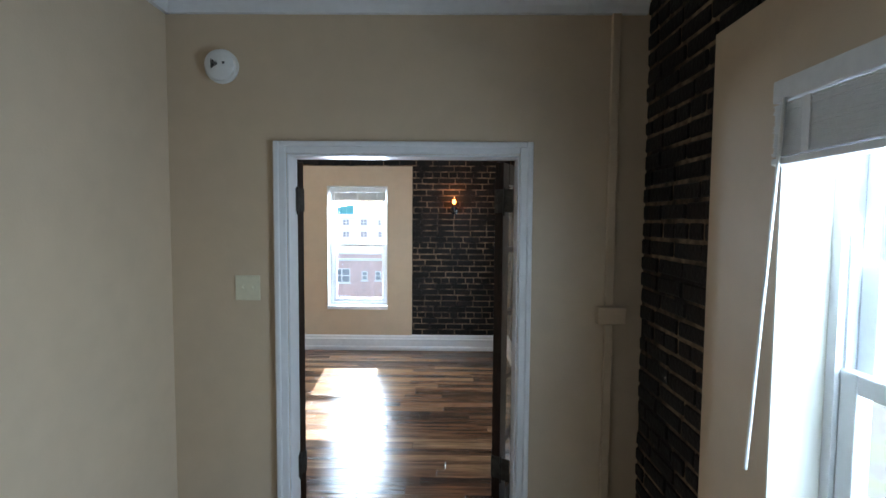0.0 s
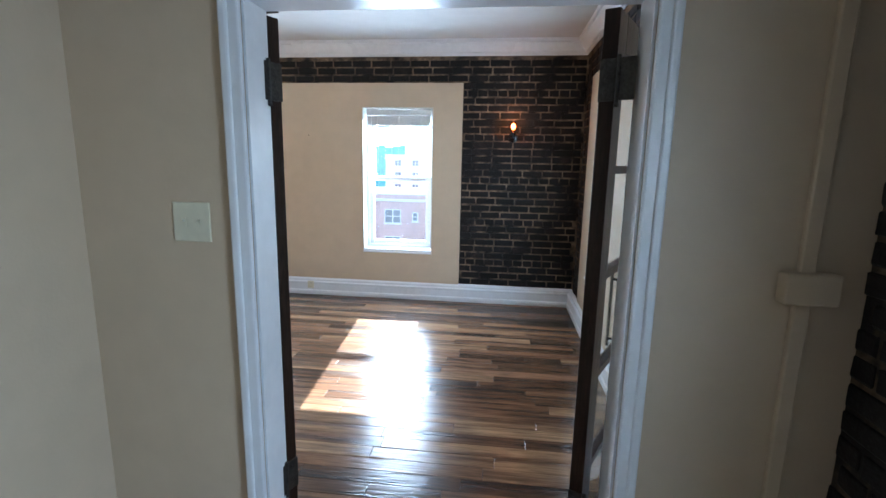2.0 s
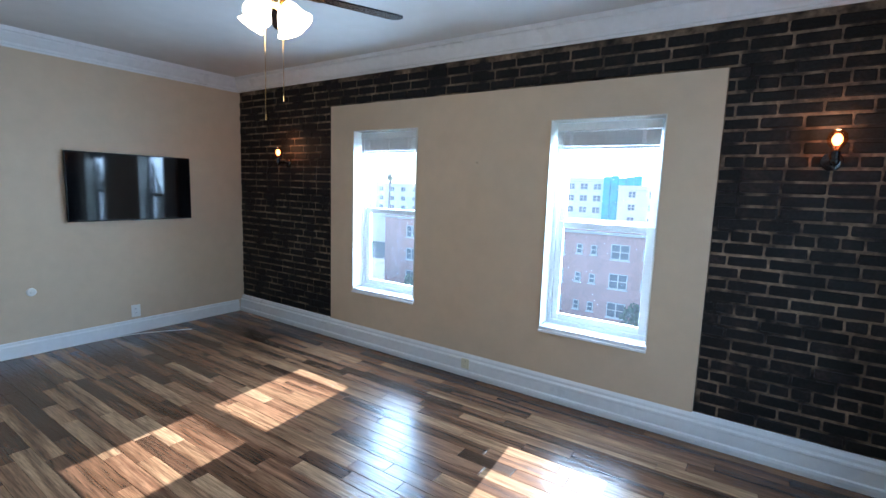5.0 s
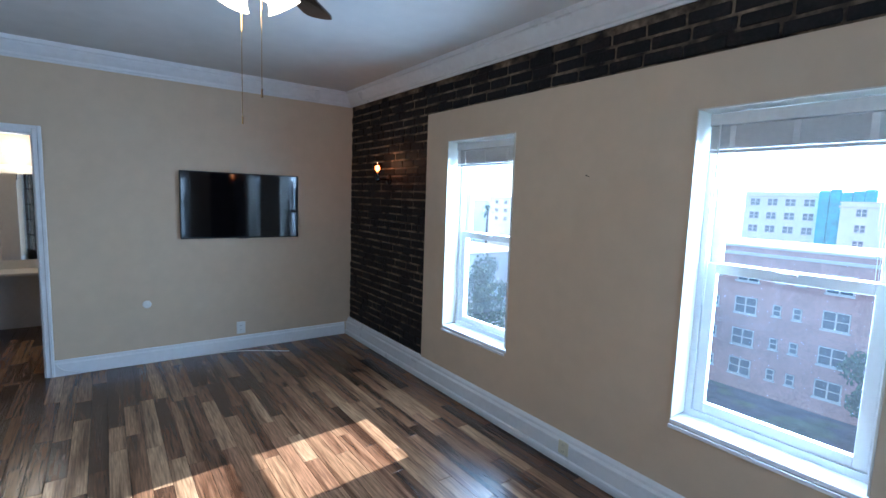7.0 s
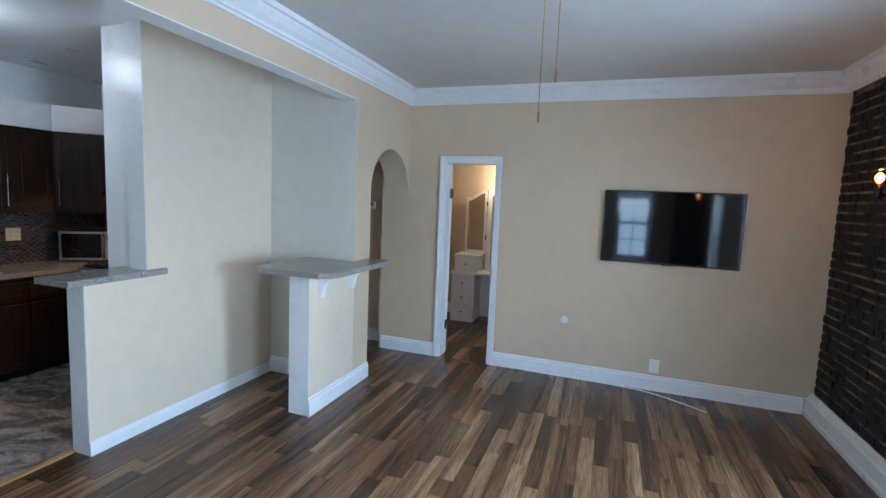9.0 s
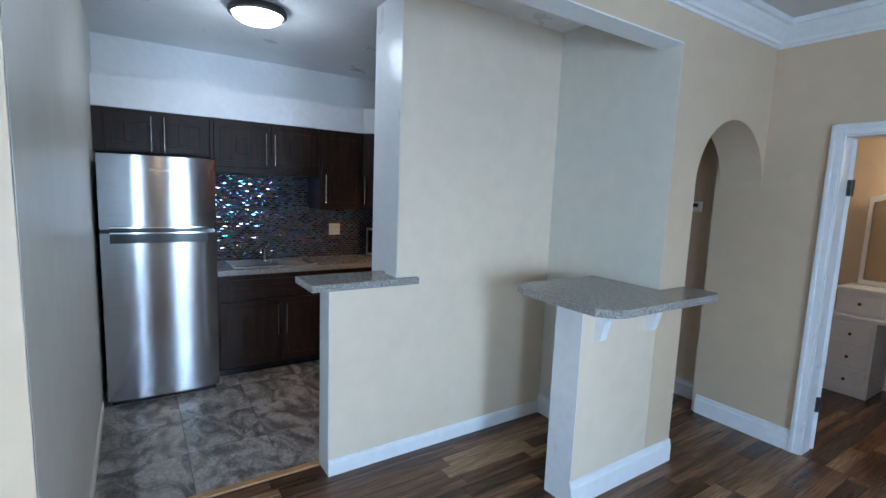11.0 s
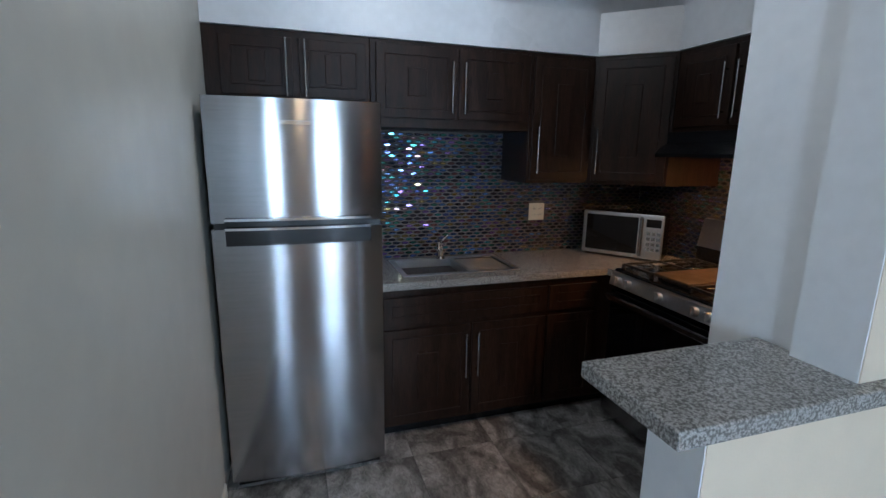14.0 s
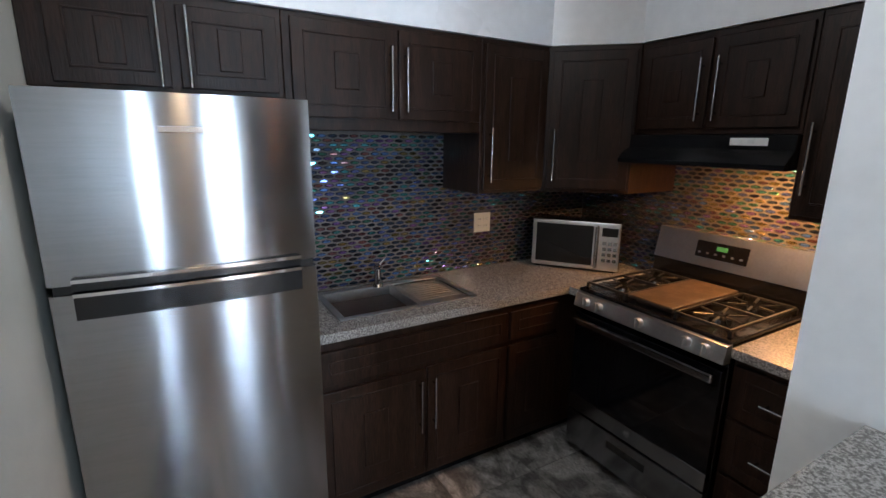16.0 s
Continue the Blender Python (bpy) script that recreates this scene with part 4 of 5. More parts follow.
def sink():
    k = group_empty("kitchen_sink", (-1.72, 0.1, 0.9), label="stainless steel sink with a ribbed drainboard", category="sink")
    s = Shape()
    x0, x1, y0, y1, xm = SX0 - 0.02, SX1 + 0.02, SY0 - 0.02, SY1 + 0.015, -1.76
    s.box((x0, y0, 0.9005), (x1, y0 + 0.045, 0.907), 0.003).box((x0, y1 - 0.03, 0.9005), (x1, y1, 0.907), 0.003)
    s.box((x0, y0 + 0.045, 0.9005), (x0 + 0.03, y1 - 0.03, 0.907), 0.003).box((x1 - 0.03, y0 + 0.045, 0.9005), (x1, y1 - 0.03, 0.907), 0.003)
    s.box((xm - 0.02, y0 + 0.045, 0.8985), (xm, y1 - 0.03, 0.905))
    s.out("rim", M_SATIN, k)
    s = Shape()
    bx0, bx1, by0, by1, zb = xm, x1 - 0.03, y0 + 0.045, y1 - 0.03, 0.79
    s.box((bx0 - 0.004, by0, zb), (bx0, by1, 0.90)).box((bx1, by0, zb), (bx1 + 0.004, by1, 0.90)).box((bx0, by0 - 0.004, zb), (bx1, by0, 0.90)).box((bx0, by1, zb), (bx1, by1 + 0.004, 0.90))
    s.box((bx0, by0, zb - 0.004), (bx1, by1, zb))
    s.tube(((bx0 + bx1) / 2, (by0 + by1) / 2, zb), ((bx0 + bx1) / 2, (by0 + by1) / 2, zb + 0.003), 0.04)
    s.out("bowl", M_SATIN, k)
    s = Shape().box((x0 + 0.03, y0 + 0.045, 0.892), (xm - 0.02, y1 - 0.03, 0.896))
    s.out("drainboard", M_SATIN, k)
    for i in range(9):
        y = y0 + 0.07 + i * 0.03
        Shape().box((x0 + 0.05, y, 0.895), (xm - 0.04, y + 0.01, 0.899), 0.002).out("rib", M_SATIN, k)
    f = group_empty("faucet", (-1.70, -0.05, 0.905), label="chrome single-lever kitchen faucet behind the sink", category="faucet")
    Shape().tube((-1.70, -0.045, 0.907), (-1.70, -0.045, 0.92), 0.03, 0.026).tube((-1.70, -0.045, 0.92), (-1.70, -0.045, 1.0), 0.018, 0.016).out("base", M_CHROME, f, True)
    s = Shape()
    pts = [(-1.70, -0.045, 0.985), (-1.68, 0.0, 1.03), (-1.66, 0.06, 1.045), (-1.64, 0.11, 1.035), (-1.635, 0.125, 1.0)]
    for p, q in zip(pts, pts[1:]):
        s.tube(p, q, 0.011, n=12)
        s.ball(q, 0.011, n=10)
    s.out("spout", M_CHROME, f, True)
    Shape().ball((-1.70, -0.045, 1.005), 0.02).tube((-1.70, -0.045, 1.01), (-1.75, -0.06, 1.05), 0.007, 0.005).out("lever", M_CHROME, f, True)


sink()


def refrigerator():
    r = group_empty("refrigerator", (-0.86, 0.25, 0), label="brushed stainless top-freezer refrigerator", category="refrigerator")
    x0, x1, yb, yf = -1.215, -0.505, -0.06, 0.53
    Shape().box((x0 + 0.004, yb, 0.03), (x1 - 0.004, yf, 1.75), 0.006).out("body", M_IRON, r)
    n = 14
    def bowed(z0, z1):
        front = [(x0 + (x1 - x0) * i / n, 0.598 + 0.022 * (1 - (2 * i / n - 1) ** 2)) for i in range(n + 1)]
        return Shape().prism([(x0, yf + 0.006)] + front + [(x1, yf + 0.006)], z0, z1, "z")
    bowed(1.262, 1.77).out("freezer_door", M_STEEL, r, True)
    bowed(0.045, 1.235).out("fridge_door", M_STEEL, r, True)
    s = Shape().box((x0 + 0.01, yf + 0.006, 1.235), (x1 - 0.01, 0.596, 1.262))
    s.out("gap", M_BLACK, r)
    for z0, z1, part in ((1.25, 1.282, "freezer_handle"), (1.168, 1.243, "fridge_handle")):
        arc = [(x0 + 0.055 + (x1 - x0 - 0.11) * i / n, 0.622 + 0.012 * (1 - (2 * i / n - 1) ** 2)) for i in range(n + 1)]
        Shape().prism([(x0 + 0.055, 0.60)] + arc + [(x1 - 0.055, 0.60)], z0, z1, "z").out(part, M_BLACK, r, True)
        arc2 = [(x, y + 0.0035) for x, y in arc]
        Shape().prism(arc + arc2[::-1], z1 - 0.010, z1, "z").out("chrome_lip", M_CHROME, r, True)
    Shape().box((-0.915, 0.6195, 1.665), (-0.80, 0.6225, 1.683), 0.002).out("badge", M_CHROME, r)
    Shape().box((x0 + 0.02, 0.5, 0.0), (x1 - 0.02, 0.56, 0.04)).out("kick_grille", M_BLACK, r)
    for fx in (x0 + 0.05, x1 - 0.05):
        Shape().tube((fx, 0.0, 0), (fx, 0.0, 0.032), 0.02).out("foot", M_BLACK, r)


refrigerator()


def microwave():
    m0 = pose(-2.86, 0.19, 0.9, 0, 0, -53) @ Matrix.Diagonal((1.2, 1.0, 1.12, 1))
    k = group_empty("microwave", (-2.8, 0.1, 0.9), label="silver countertop microwave with a dark window", category="microwave")
    k.matrix_basis = m0
    def put(s, part, mat):
        ob = new(part, s.mesh(part, mat, False))
        ob.parent = k
        return ob
    put(Shape().box((-0.21, -0.18, 0.012), (0.21, -0.012, 0.265), 0.006), "case", M_BLACK)
    put(Shape().box((-0.21, -0.012, 0.012), (0.21, 0.008, 0.265), 0.006), "front", M_SATIN)
    put(Shape().box((-0.085, 0.007, 0.035), (0.19, 0.0105, 0.245), 0.003), "window", M_BLACKGLASS)
    put(Shape().box((-0.112, 0.008, 0.025), (-0.094, 0.03, 0.25), 0.006), "handle", M_STEEL)
    put(Shape().box((-0.198, 0.007, 0.195), (-0.125, 0.0105, 0.24)), "display", M_BLACKGLASS)
    for i in range(4):
        for j in range(3):
            put(Shape().box((-0.198 + j * 0.025, 0.007, 0.06 + i * 0.03), (-0.18 + j * 0.025, 0.010, 0.078 + i * 0.03), 0.002), "button", M_STEEL)
    for x in (-0.18, 0.18):
        put(Shape().tube((x, -0.03, 0.0), (x, -0.03, 0.014), 0.012), "foot", M_BLACK)
        put(Shape().tube((x, -0.15, 0.0), (x, -0.15, 0.014), 0.012), "foot", M_BLACK)


microwave()


def gas_range():
    g = group_empty("gas_range", (-2.9, 0.89, 0), label="stainless gas range with black cooktop and oven door", category="stove")
    y0, y1, xf = 0.51, 1.272, -2.60
    Shape().box((KXR + 0.03, y0, 0.05), (xf, y1, 0.90), 0.004).out("body", M_BLACK, g)
    Shape().box((KXR + 0.03, y0, 0.90), (xf + 0.02, y1, 0.925), 0.008).out("cooktop", M_BLACK, g)
    Shape().prism([(xf, 0.83), (xf + 0.05, 0.835), (xf + 0.035, 0.905), (xf, 0.915)], y0, y1, "y", Matrix(((1, 0, 0, 0), (0, 1, 0, 0), (0, 0, 1, 0), (0, 0, 0, 1)))).out("control_panel", M_SATIN, g)
    for y in (0.585, 0.665, 0.89, 1.115, 1.195):
        k = Shape().tube((xf + 0.042, y, 0.868), (xf + 0.07, y, 0.874), 0.024, 0.021, 20).box((xf + 0.066, y - 0.004, 0.85), (xf + 0.078, y + 0.004, 0.897), 0.002)
        k.out("knob", M_SATIN, g, True)
    Shape().box((xf, y0 + 0.004, 0.30), (xf + 0.035, y1 - 0.004, 0.80), 0.005).out("oven_door", M_BLACKGLASS, g)
    Shape().box((xf + 0.003, y0 + 0.004, 0.262), (xf + 0.039, y1 - 0.004, 0.345), 0.004).out("door_band", M_STEEL, g)
    Shape().tube((xf + 0.039, 0.89, 0.305), (xf + 0.042, 0.89, 0.305), 0.017).out("badge", M_CHROME, g)
    Shape().box((xf + 0.065, y0 + 0.015, 0.755), (xf + 0.085, y1 - 0.015, 0.79), 0.008).box((xf + 0.03, y0 + 0.02, 0.762), (xf + 0.07, y0 + 0.05, 0.785)).box((xf + 0.03, y1 - 0.05, 0.762), (xf + 0.07, y1 - 0.02, 0.785)).out("oven_handle", M_STEEL, g)
    d = Shape().box((xf, y0 + 0.004, 0.055), (xf + 0.037, y1 - 0.004, 0.25), 0.005).out("drawer", M_STEEL, g)
    Shape().box((xf + 0.034, 0.78, 0.165), (xf + 0.0385, 1.0, 0.205), 0.003).out("pull", M_IRON, d)
    for fx in (KXR + 0.08, xf - 0.05):
        for fy in (y0 + 0.05, y1 - 0.05):
            Shape().tube((fx, fy, 0), (fx, fy, 0.052), 0.018).out("foot", M_BLACK, g)
    # back guard leaning slightly
    Shape().prism([(KXR + 0.012, 0.90), (KXR + 0.085, 0.90), (KXR + 0.085, 1.03), (KXR + 0.012, 1.03)], y0, y1, "y").out("guard_base", M_BLACK, g)
    Shape().prism([(KXR + 0.012, 1.03), (KXR + 0.09, 1.03), (KXR + 0.055, 1.195), (KXR + 0.012, 1.195)], y0, y1, "y").out("back_guard", M_SATIN, g)
    lean = pose(KXR + 0.0795, 0.87, 1.075, 0, -12, 0)
    Shape().box((0, -0.13, 0), (0.006, 0.13, 0.085), 0.003, lean).out("clock_panel", M_BLACKGLASS, g)
    Shape().box((0.006, -0.025, 0.045), (0.0075, 0.03, 0.068), 0, lean).out("clock_display", M_GREENLED, g)
    for j in range(6):
        yy = -0.115 + j * 0.042
        Shape().box((0.006, yy, 0.02), (0.0072, yy + 0.014, 0.03), 0, lean).out("button", M_SATIN, g)
    # grates and griddle
    def grate(ya, yb):
        s = Shape()
        xa, xb = KXR + 0.12, xf - 0.02
        for x in (xa, (xa + xb) / 2, xb):
            s.box((x - 0.006, ya, 0.945), (x + 0.006, yb, 0.957), 0.002)
        for y in (ya, yb):
            s.box((xa, y - 0.006, 0.945), (xb, y + 0.006, 0.957), 0.002)
        for x in (xa, xb):
            for y in (ya, yb):
                s.box((x - 0.007, y - 0.007, 0.924), (x + 0.007, y + 0.007, 0.95))
        for cx in (xa + (xb - xa) * 0.25, xa + (xb - xa) * 0.75):
            for a in range(6):
                t = a * math.pi / 3 + 0.3
                cy = (ya + yb) / 2
                s.tube((cx + 0.03 * math.cos(t), cy + 0.03 * math.sin(t), 0.953), (cx + 0.11 * math.cos(t), cy + 0.10 * math.sin(t), 0.955), 0.005, n=6)
        s.out("grate", M_IRON, g)
        for cx in (xa + (xb - xa) * 0.25, xa + (xb - xa) * 0.75):
            Shape().lathe([(0, 0.94), (0.035, 0.94), (0.04, 0.932), (0.045, 0.925)], 20, pose(cx, (ya + yb) / 2, 0)).out("burner", M_BLACK, g, True)
    grate(0.535, 0.76)
    grate(1.02, 1.248)
    Shape().box((KXR + 0.12, 0.775, 0.945), (xf - 0.015, 1.005, 0.962), 0.006).box((KXR + 0.14, 0.80, 0.924), (xf - 0.05, 0.98, 0.946)).out("griddle", M_GRIDDLE, g)


M_GREENLED = material("green_digits", (0.03, 0.14, 0.05), 0.4, emit=0.05)
M_GRIDDLE = material("worn_griddle", (0.11, 0.075, 0.05), 0.4, metal=0.4, vary=0.25, scale=12)
gas_range()

side = group_empty("base_cabinet", (-2.9, 1.45, 0), label="espresso base cabinet with drawers beside the range", category="cabinet", group="kitchen base cabinets")
Shape().box((KXR + 0.002, 1.28, 0.07), (-2.62, 1.69, 0.858)).out("body", M_DARKWOOD, side)
Shape().box((KXR + 0.002, 1.28, 0.0), (-2.67, 1.69, 0.07)).out("plinth", M_BLACK, side)
for z, hh in ((0.09, 0.27), (0.375, 0.23), (0.62, 0.21)):
    cabinet_door(side, pose(-2.62, 1.68, z, 0, 0, -90), 0.39, hh, "h", name="drawer", inner=False)
sc2 = Shape().box((KXR + 0.002, 1.278, 0.86), (-2.585, 1.70, 0.90), 0.003).out("countertop", M_GRANITE, label="short granite countertop beside the range", category="countertop")


def range_hood():
    k = group_empty("range_hood", (-3.0, 0.89, 1.55), label="black range hood under the wall cabinet", category="range hood")
    y0, y1 = 0.512, 1.262
    Shape().prism([(KXR + 0.002, 1.688), (FX + 0.03, 1.688), (FX + 0.03, 1.63), (FX + 0.09, 1.575), (FX + 0.09, 1.555), (KXR + 0.002, 1.555)], y0, y1, "y").out("canopy", M_BLACK, k)
    Shape().box((FX + 0.029, 1.02, 1.645), (FX + 0.0335, 1.165, 1.675), 0.001).out("switch_plate", M_WPLASTIC, k)
    for y in (1.04, 1.09):
        Shape().box((FX + 0.033, y, 1.653), (FX + 0.0375, y + 0.028, 1.668), 0.002).out("rocker", M_BLIND, k)
    Shape().box((-3.02, 1.03, 1.549), (-2.90, 1.14, 1.5555)).out("light_lens", M_HOODLENS, k)
    lamp("hood_light", "AREA", look((-2.99, 1.08, 1.545), (-3.05, 1.05, 0.9)), 1.6, (1.0, 0.44, 0.13), 0.10, 0.08)


M_HOODLENS = material("warm_lamp_lens", (1.0, 0.6, 0.3), 0.4, emit=4.0)
range_hood()


def kitchen_lamp():
    x, y = -1.40, 1.20
    k = group_empty("ceiling_lamp", (x, y, KZ), label="round ceiling lamp with lit dome and dark rim", category="ceiling lamp")
    Shape().lathe([(0, 0), (0.165, 0), (0.175, -0.015), (0.175, -0.04), (0.16, -0.048), (0.15, -0.04), (0, -0.03)], 40, pose(x, y, KZ)).out("rim", M_IRON, k, True)
    Shape().lathe([(0.152, -0.04), (0.14, -0.062), (0.11, -0.08), (0.06, -0.092), (0, -0.096)], 40, pose(x, y, KZ)).out("dome", M_DOME, k, True)
    lamp("kitchen_light", "POINT", pose(x, y, KZ - 0.16), 1.3, (0.95, 0.97, 1.0), 0.1)


kitchen_lamp()


# ---- mosaic backsplash ----
def mosaic(name, axis, w, u0, u1, z0, z1, holes=()):
    back = Shape()
    p, q = ((u0, w, z0), (u1, w + 0.005, z1)) if axis == "y" else ((w, u0, z0), (w + 0.005, u1, z1))
    back = back.box(p, q).out(name, M_MOSGROUT, label="iridescent glass mosaic backsplash of small ovals", category="backsplash", kind="structure")
    s = Shape()
    pw, ph = 0.054, 0.0215
    row, z = 0, z0 + 0.012
    while z < z1 - 0.008:
        u = u0 + 0.026 + (pw / 2 if row % 2 else 0)
        while u < u1 - 0.025:
            if not any(a < u < b and c < z < d for a, b, c, d in holes):
                ti, tj = random.uniform(-0.10, 0.10), random.uniform(-0.10, 0.10)
                ring, top = [], []
                for k in range(8):
                    a = math.pi * k / 4
                    du, dz = 0.0262 * math.cos(a), 0.0092 * math.copysign(abs(math.sin(a)) ** 1.25, math.sin(a))
                    for lst, f, o in ((ring, 1.0, 0.005), (top, 0.72, 0.0095)):
                        d = o + (du * ti + dz * tj) * f
                        lst.append(s.bm.verts.new((u + du * f, w + d, z + dz * f) if axis == "y" else (w + d, u + du * f, z + dz * f)))
                s.bm.faces.new(top)
                for k in range(8):
                    s.bm.faces.new((ring[k], ring[(k + 1) % 8], top[(k + 1) % 8], top[k]))
            u += pw
        z += ph
        row += 1
    s.out("mosaic_tiles", M_MOSAIC, back, kind="stuff", label="small iridescent oval glass tiles")


M_MOSGROUT = material("dark_mosaic_joint", (0.085, 0.072, 0.062), 0.7, vary=0.2)
M_MOSAIC = material("iridescent_glass", rough=0.12, metal=0.75, vary=0.1, rough_vary=0.04, second=(0.8, 0.8, 0.8), coat=0.5,
                    palette=((0.10, 0.22, 0.50), (0.03, 0.05, 0.09), (0.06, 0.30, 0.34), (0.22, 0.12, 0.36), (0.05, 0.10, 0.24), (0.26, 0.20, 0.08), (0.05, 0.20, 0.16), (0.03, 0.03, 0.05), (0.12, 0.17, 0.46), (0.20, 0.09, 0.10)))
mosaic("backsplash_back", "y", KY + 0.0005, KXR + 0.004, -1.22, 0.90, 1.69, [(-2.47, -2.34, 1.11, 1.24)])
mosaic("backsplash_east", "x", KXR + 0.0005, KY + 0.008, 1.65, 0.90, 1.56)


# ---- outdoors ----
GZ = -17.0
M_GROUND = material("asphalt_and_verge", (0.06, 0.06, 0.062), 0.85, vary=0.3, scale=0.12, second=(0.07, 0.09, 0.04), mix_at=(0.5, 0.58))
M_REDBRICK = material("red_brick_facade", (0.42, 0.21, 0.165), 0.85, vary=0.15, scale=0.6, second=(0.36, 0.18, 0.14), bump=0.3, bump_scale=12)
M_STONE = material("pale_stone_trim", (0.55, 0.48, 0.42), 0.8, vary=0.1)
M_STUCCO = material("pale_stucco", (0.62, 0.58, 0.52), 0.85, vary=0.08, scale=0.3)
M_PANE = material("dark_window_pane", (0.05, 0.06, 0.075), 0.15, vary=0.3, scale=0.8)
M_NET = material("teal_scaffold_net", (0.03, 0.30, 0.32), 0.8, vary=0.2, scale=0.5)
M_LEAF = material("foliage", (0.05, 0.085, 0.03), 0.75, vary=0.4, scale=1.5, pieces=0.3)
M_BARK = material("bark", (0.12, 0.085, 0.06), 0.9, vary=0.3, scale=6)
M_ROOF = material("roof_gravel", (0.36, 0.33, 0.30), 0.9, vary=0.15, scale=0.8)
Shape().box((-1500, 7.6, GZ - 1), (1500, 3000, GZ)).box((2.9, -1500, GZ - 1), (1500, 7.6, GZ)).out("ground", M_GROUND, label="asphalt street with grass verges", category="ground", kind="structure")


def facade(name, y, x0, x1, top, wall_mat, rows, period, first, label, small=True, w=2.0, h=1.7):
    """A house front across y with rows of windows, each with a frame and panes."""
    b = group_empty(name, ((x0 + x1) / 2, y, GZ), label=label, category="building")
    Shape().box((x0, y, GZ), (x1, y + 12, top)).out("wall", wall_mat, b)
    Shape().box((x0 - 0.2, y - 0.35, top - 0.9), (x1 + 0.2, y + 0.001, top - 0.6), 0.05).box((x0 - 0.1, y - 0.15, top - 0.12), (x1 + 0.1, y + 12.1, top + 0.12), 0.03).out("cornice", M_STONE, b)
    Shape().box((x0 + 0.5, y + 0.4, top + 0.121), (x1 - 0.5, y + 11.5, top + 0.16)).out("roof", M_ROOF, b)
    sets = [(first + k * period, w, h) for k in range(int((x1 - first) / period) + 1)]
    if small:
        sets += [(first + k * period + o, 0.7, 1.1) for k in range(int((x1 - first) / period) + 1) for o in (2.75, 4.4)]
    def window_mesh(ww, hh):
        f, t = 0.09, 0.12
        s = Shape().box((-ww / 2, -t, -hh / 2), (-ww / 2 + f, 0, hh / 2)).box((ww / 2 - f, -t, -hh / 2), (ww / 2, 0, hh / 2))
        s.box((-ww / 2, -t, -hh / 2), (ww / 2, 0, -hh / 2 + f)).box((-ww / 2, -t, hh / 2 - f), (ww / 2, 0, hh / 2)).box((-ww / 2, -t, -0.04), (ww / 2, 0, 0.04))
        if ww > 1.2:
            s.box((-0.06, -t, -hh / 2), (0.06, 0, hh / 2))
        s.box((-ww / 2 - 0.1, -0.2, -hh / 2 - 0.14), (ww / 2 + 0.1, 0, -hh / 2))
        p = Shape().box((-ww / 2 + 0.02, -0.05, -hh / 2 + 0.02), (ww / 2 - 0.02, -0.004, hh / 2 - 0.02))
        return s.mesh("window", M_STONE), p.mesh("pane", M_PANE)
    meshes = {}
    for x, ww, hh in sets:
        if not x0 + 1 < x < x1 - 1:
            continue
        if ww not in meshes:
            meshes[ww] = window_mesh(ww, hh)
        for z in rows:
            win = new("window", meshes[ww][0])
            win.parent, win.matrix_parent_inverse = b, world_of(b).inverted()
            win.matrix_basis = pose(x, y, z)
            pane = new("pane", meshes[ww][1])
            pane.parent = win
    return b


facade("brick_apartment_house", 57, -46, 22, -2.2, M_REDBRICK, (-4.9, -8.2, -11.5, -14.6), 7.3, -40.8, "red brick apartment house with white sash windows")
facade("stucco_tower", 118, -44, -31, 5.0, M_STUCCO, (3.0, 0.2, -2.6, -5.4, -8.2), 3.2, -42.0, "pale apartment tower with rows of windows", False, 1.9, 1.5)
facade("stucco_block", 112, -26, 6, 3.2, M_STUCCO, (1.4, -1.4, -4.2, -7.0), 4.2, -23.0, "pale stucco apartment block", False, 1.6, 1.4)
facade("stucco_block", 120, -130, -62, 2.4, M_STUCCO, (0.6, -2.3, -5.2), 4.6, -126.0, "pale stucco apartment block", False, 1.8, 1.4)
facade("low_house", 48, -92, -56, -8.5, M_STUCCO, (-10.5, -13.6), 5.0, -88.0, "low pale house with a flat roof", False, 1.8, 1.5)
facade("stucco_block", 92, -156, -112, 1.0, M_STUCCO, (-1.2, -4.0, -6.8), 4.4, -153.0, "pale stucco apartment block", False, 1.7, 1.4)
facade("low_house", 46, -68, -50, -6.2, M_STUCCO, (-8.4, -11.4), 4.2, -66.0, "low pale house with a flat roof", False, 1.6, 1.3)
net = group_empty("scaffold_netting", (-27, 116, GZ), label="teal scaffold netting around a building", category="scaffold")
for k in range(5):
    Shape().box((-30.5 + k * 1.7, 116 + 0.15 * (k % 2), GZ), (-28.9 + k * 1.7, 117, 5.4 + 0.3 * math.sin(k * 2.1)), 0.05).out("net", M_NET, net)


def leaf_cloud(s, c, r, n, size, rnd):
    for _ in range(n):
        d = Vector((rnd.gauss(0, 1), rnd.gauss(0, 1), rnd.gauss(0, 0.8))).normalized() * r * rnd.uniform(0.55, 1.05)
        p = Vector(c) + d
        q = Euler([rnd.uniform(0, 6.3) for _ in range(3)]).to_matrix()
        k = size * rnd.uniform(0.6, 1.3)
        s.bm.faces.new([s.bm.verts.new(p + q @ Vector(v) * k) for v in ((-1, 0, 0), (0, -0.45, 0.1), (1, 0, 0), (0, 0.45, 0.1))])


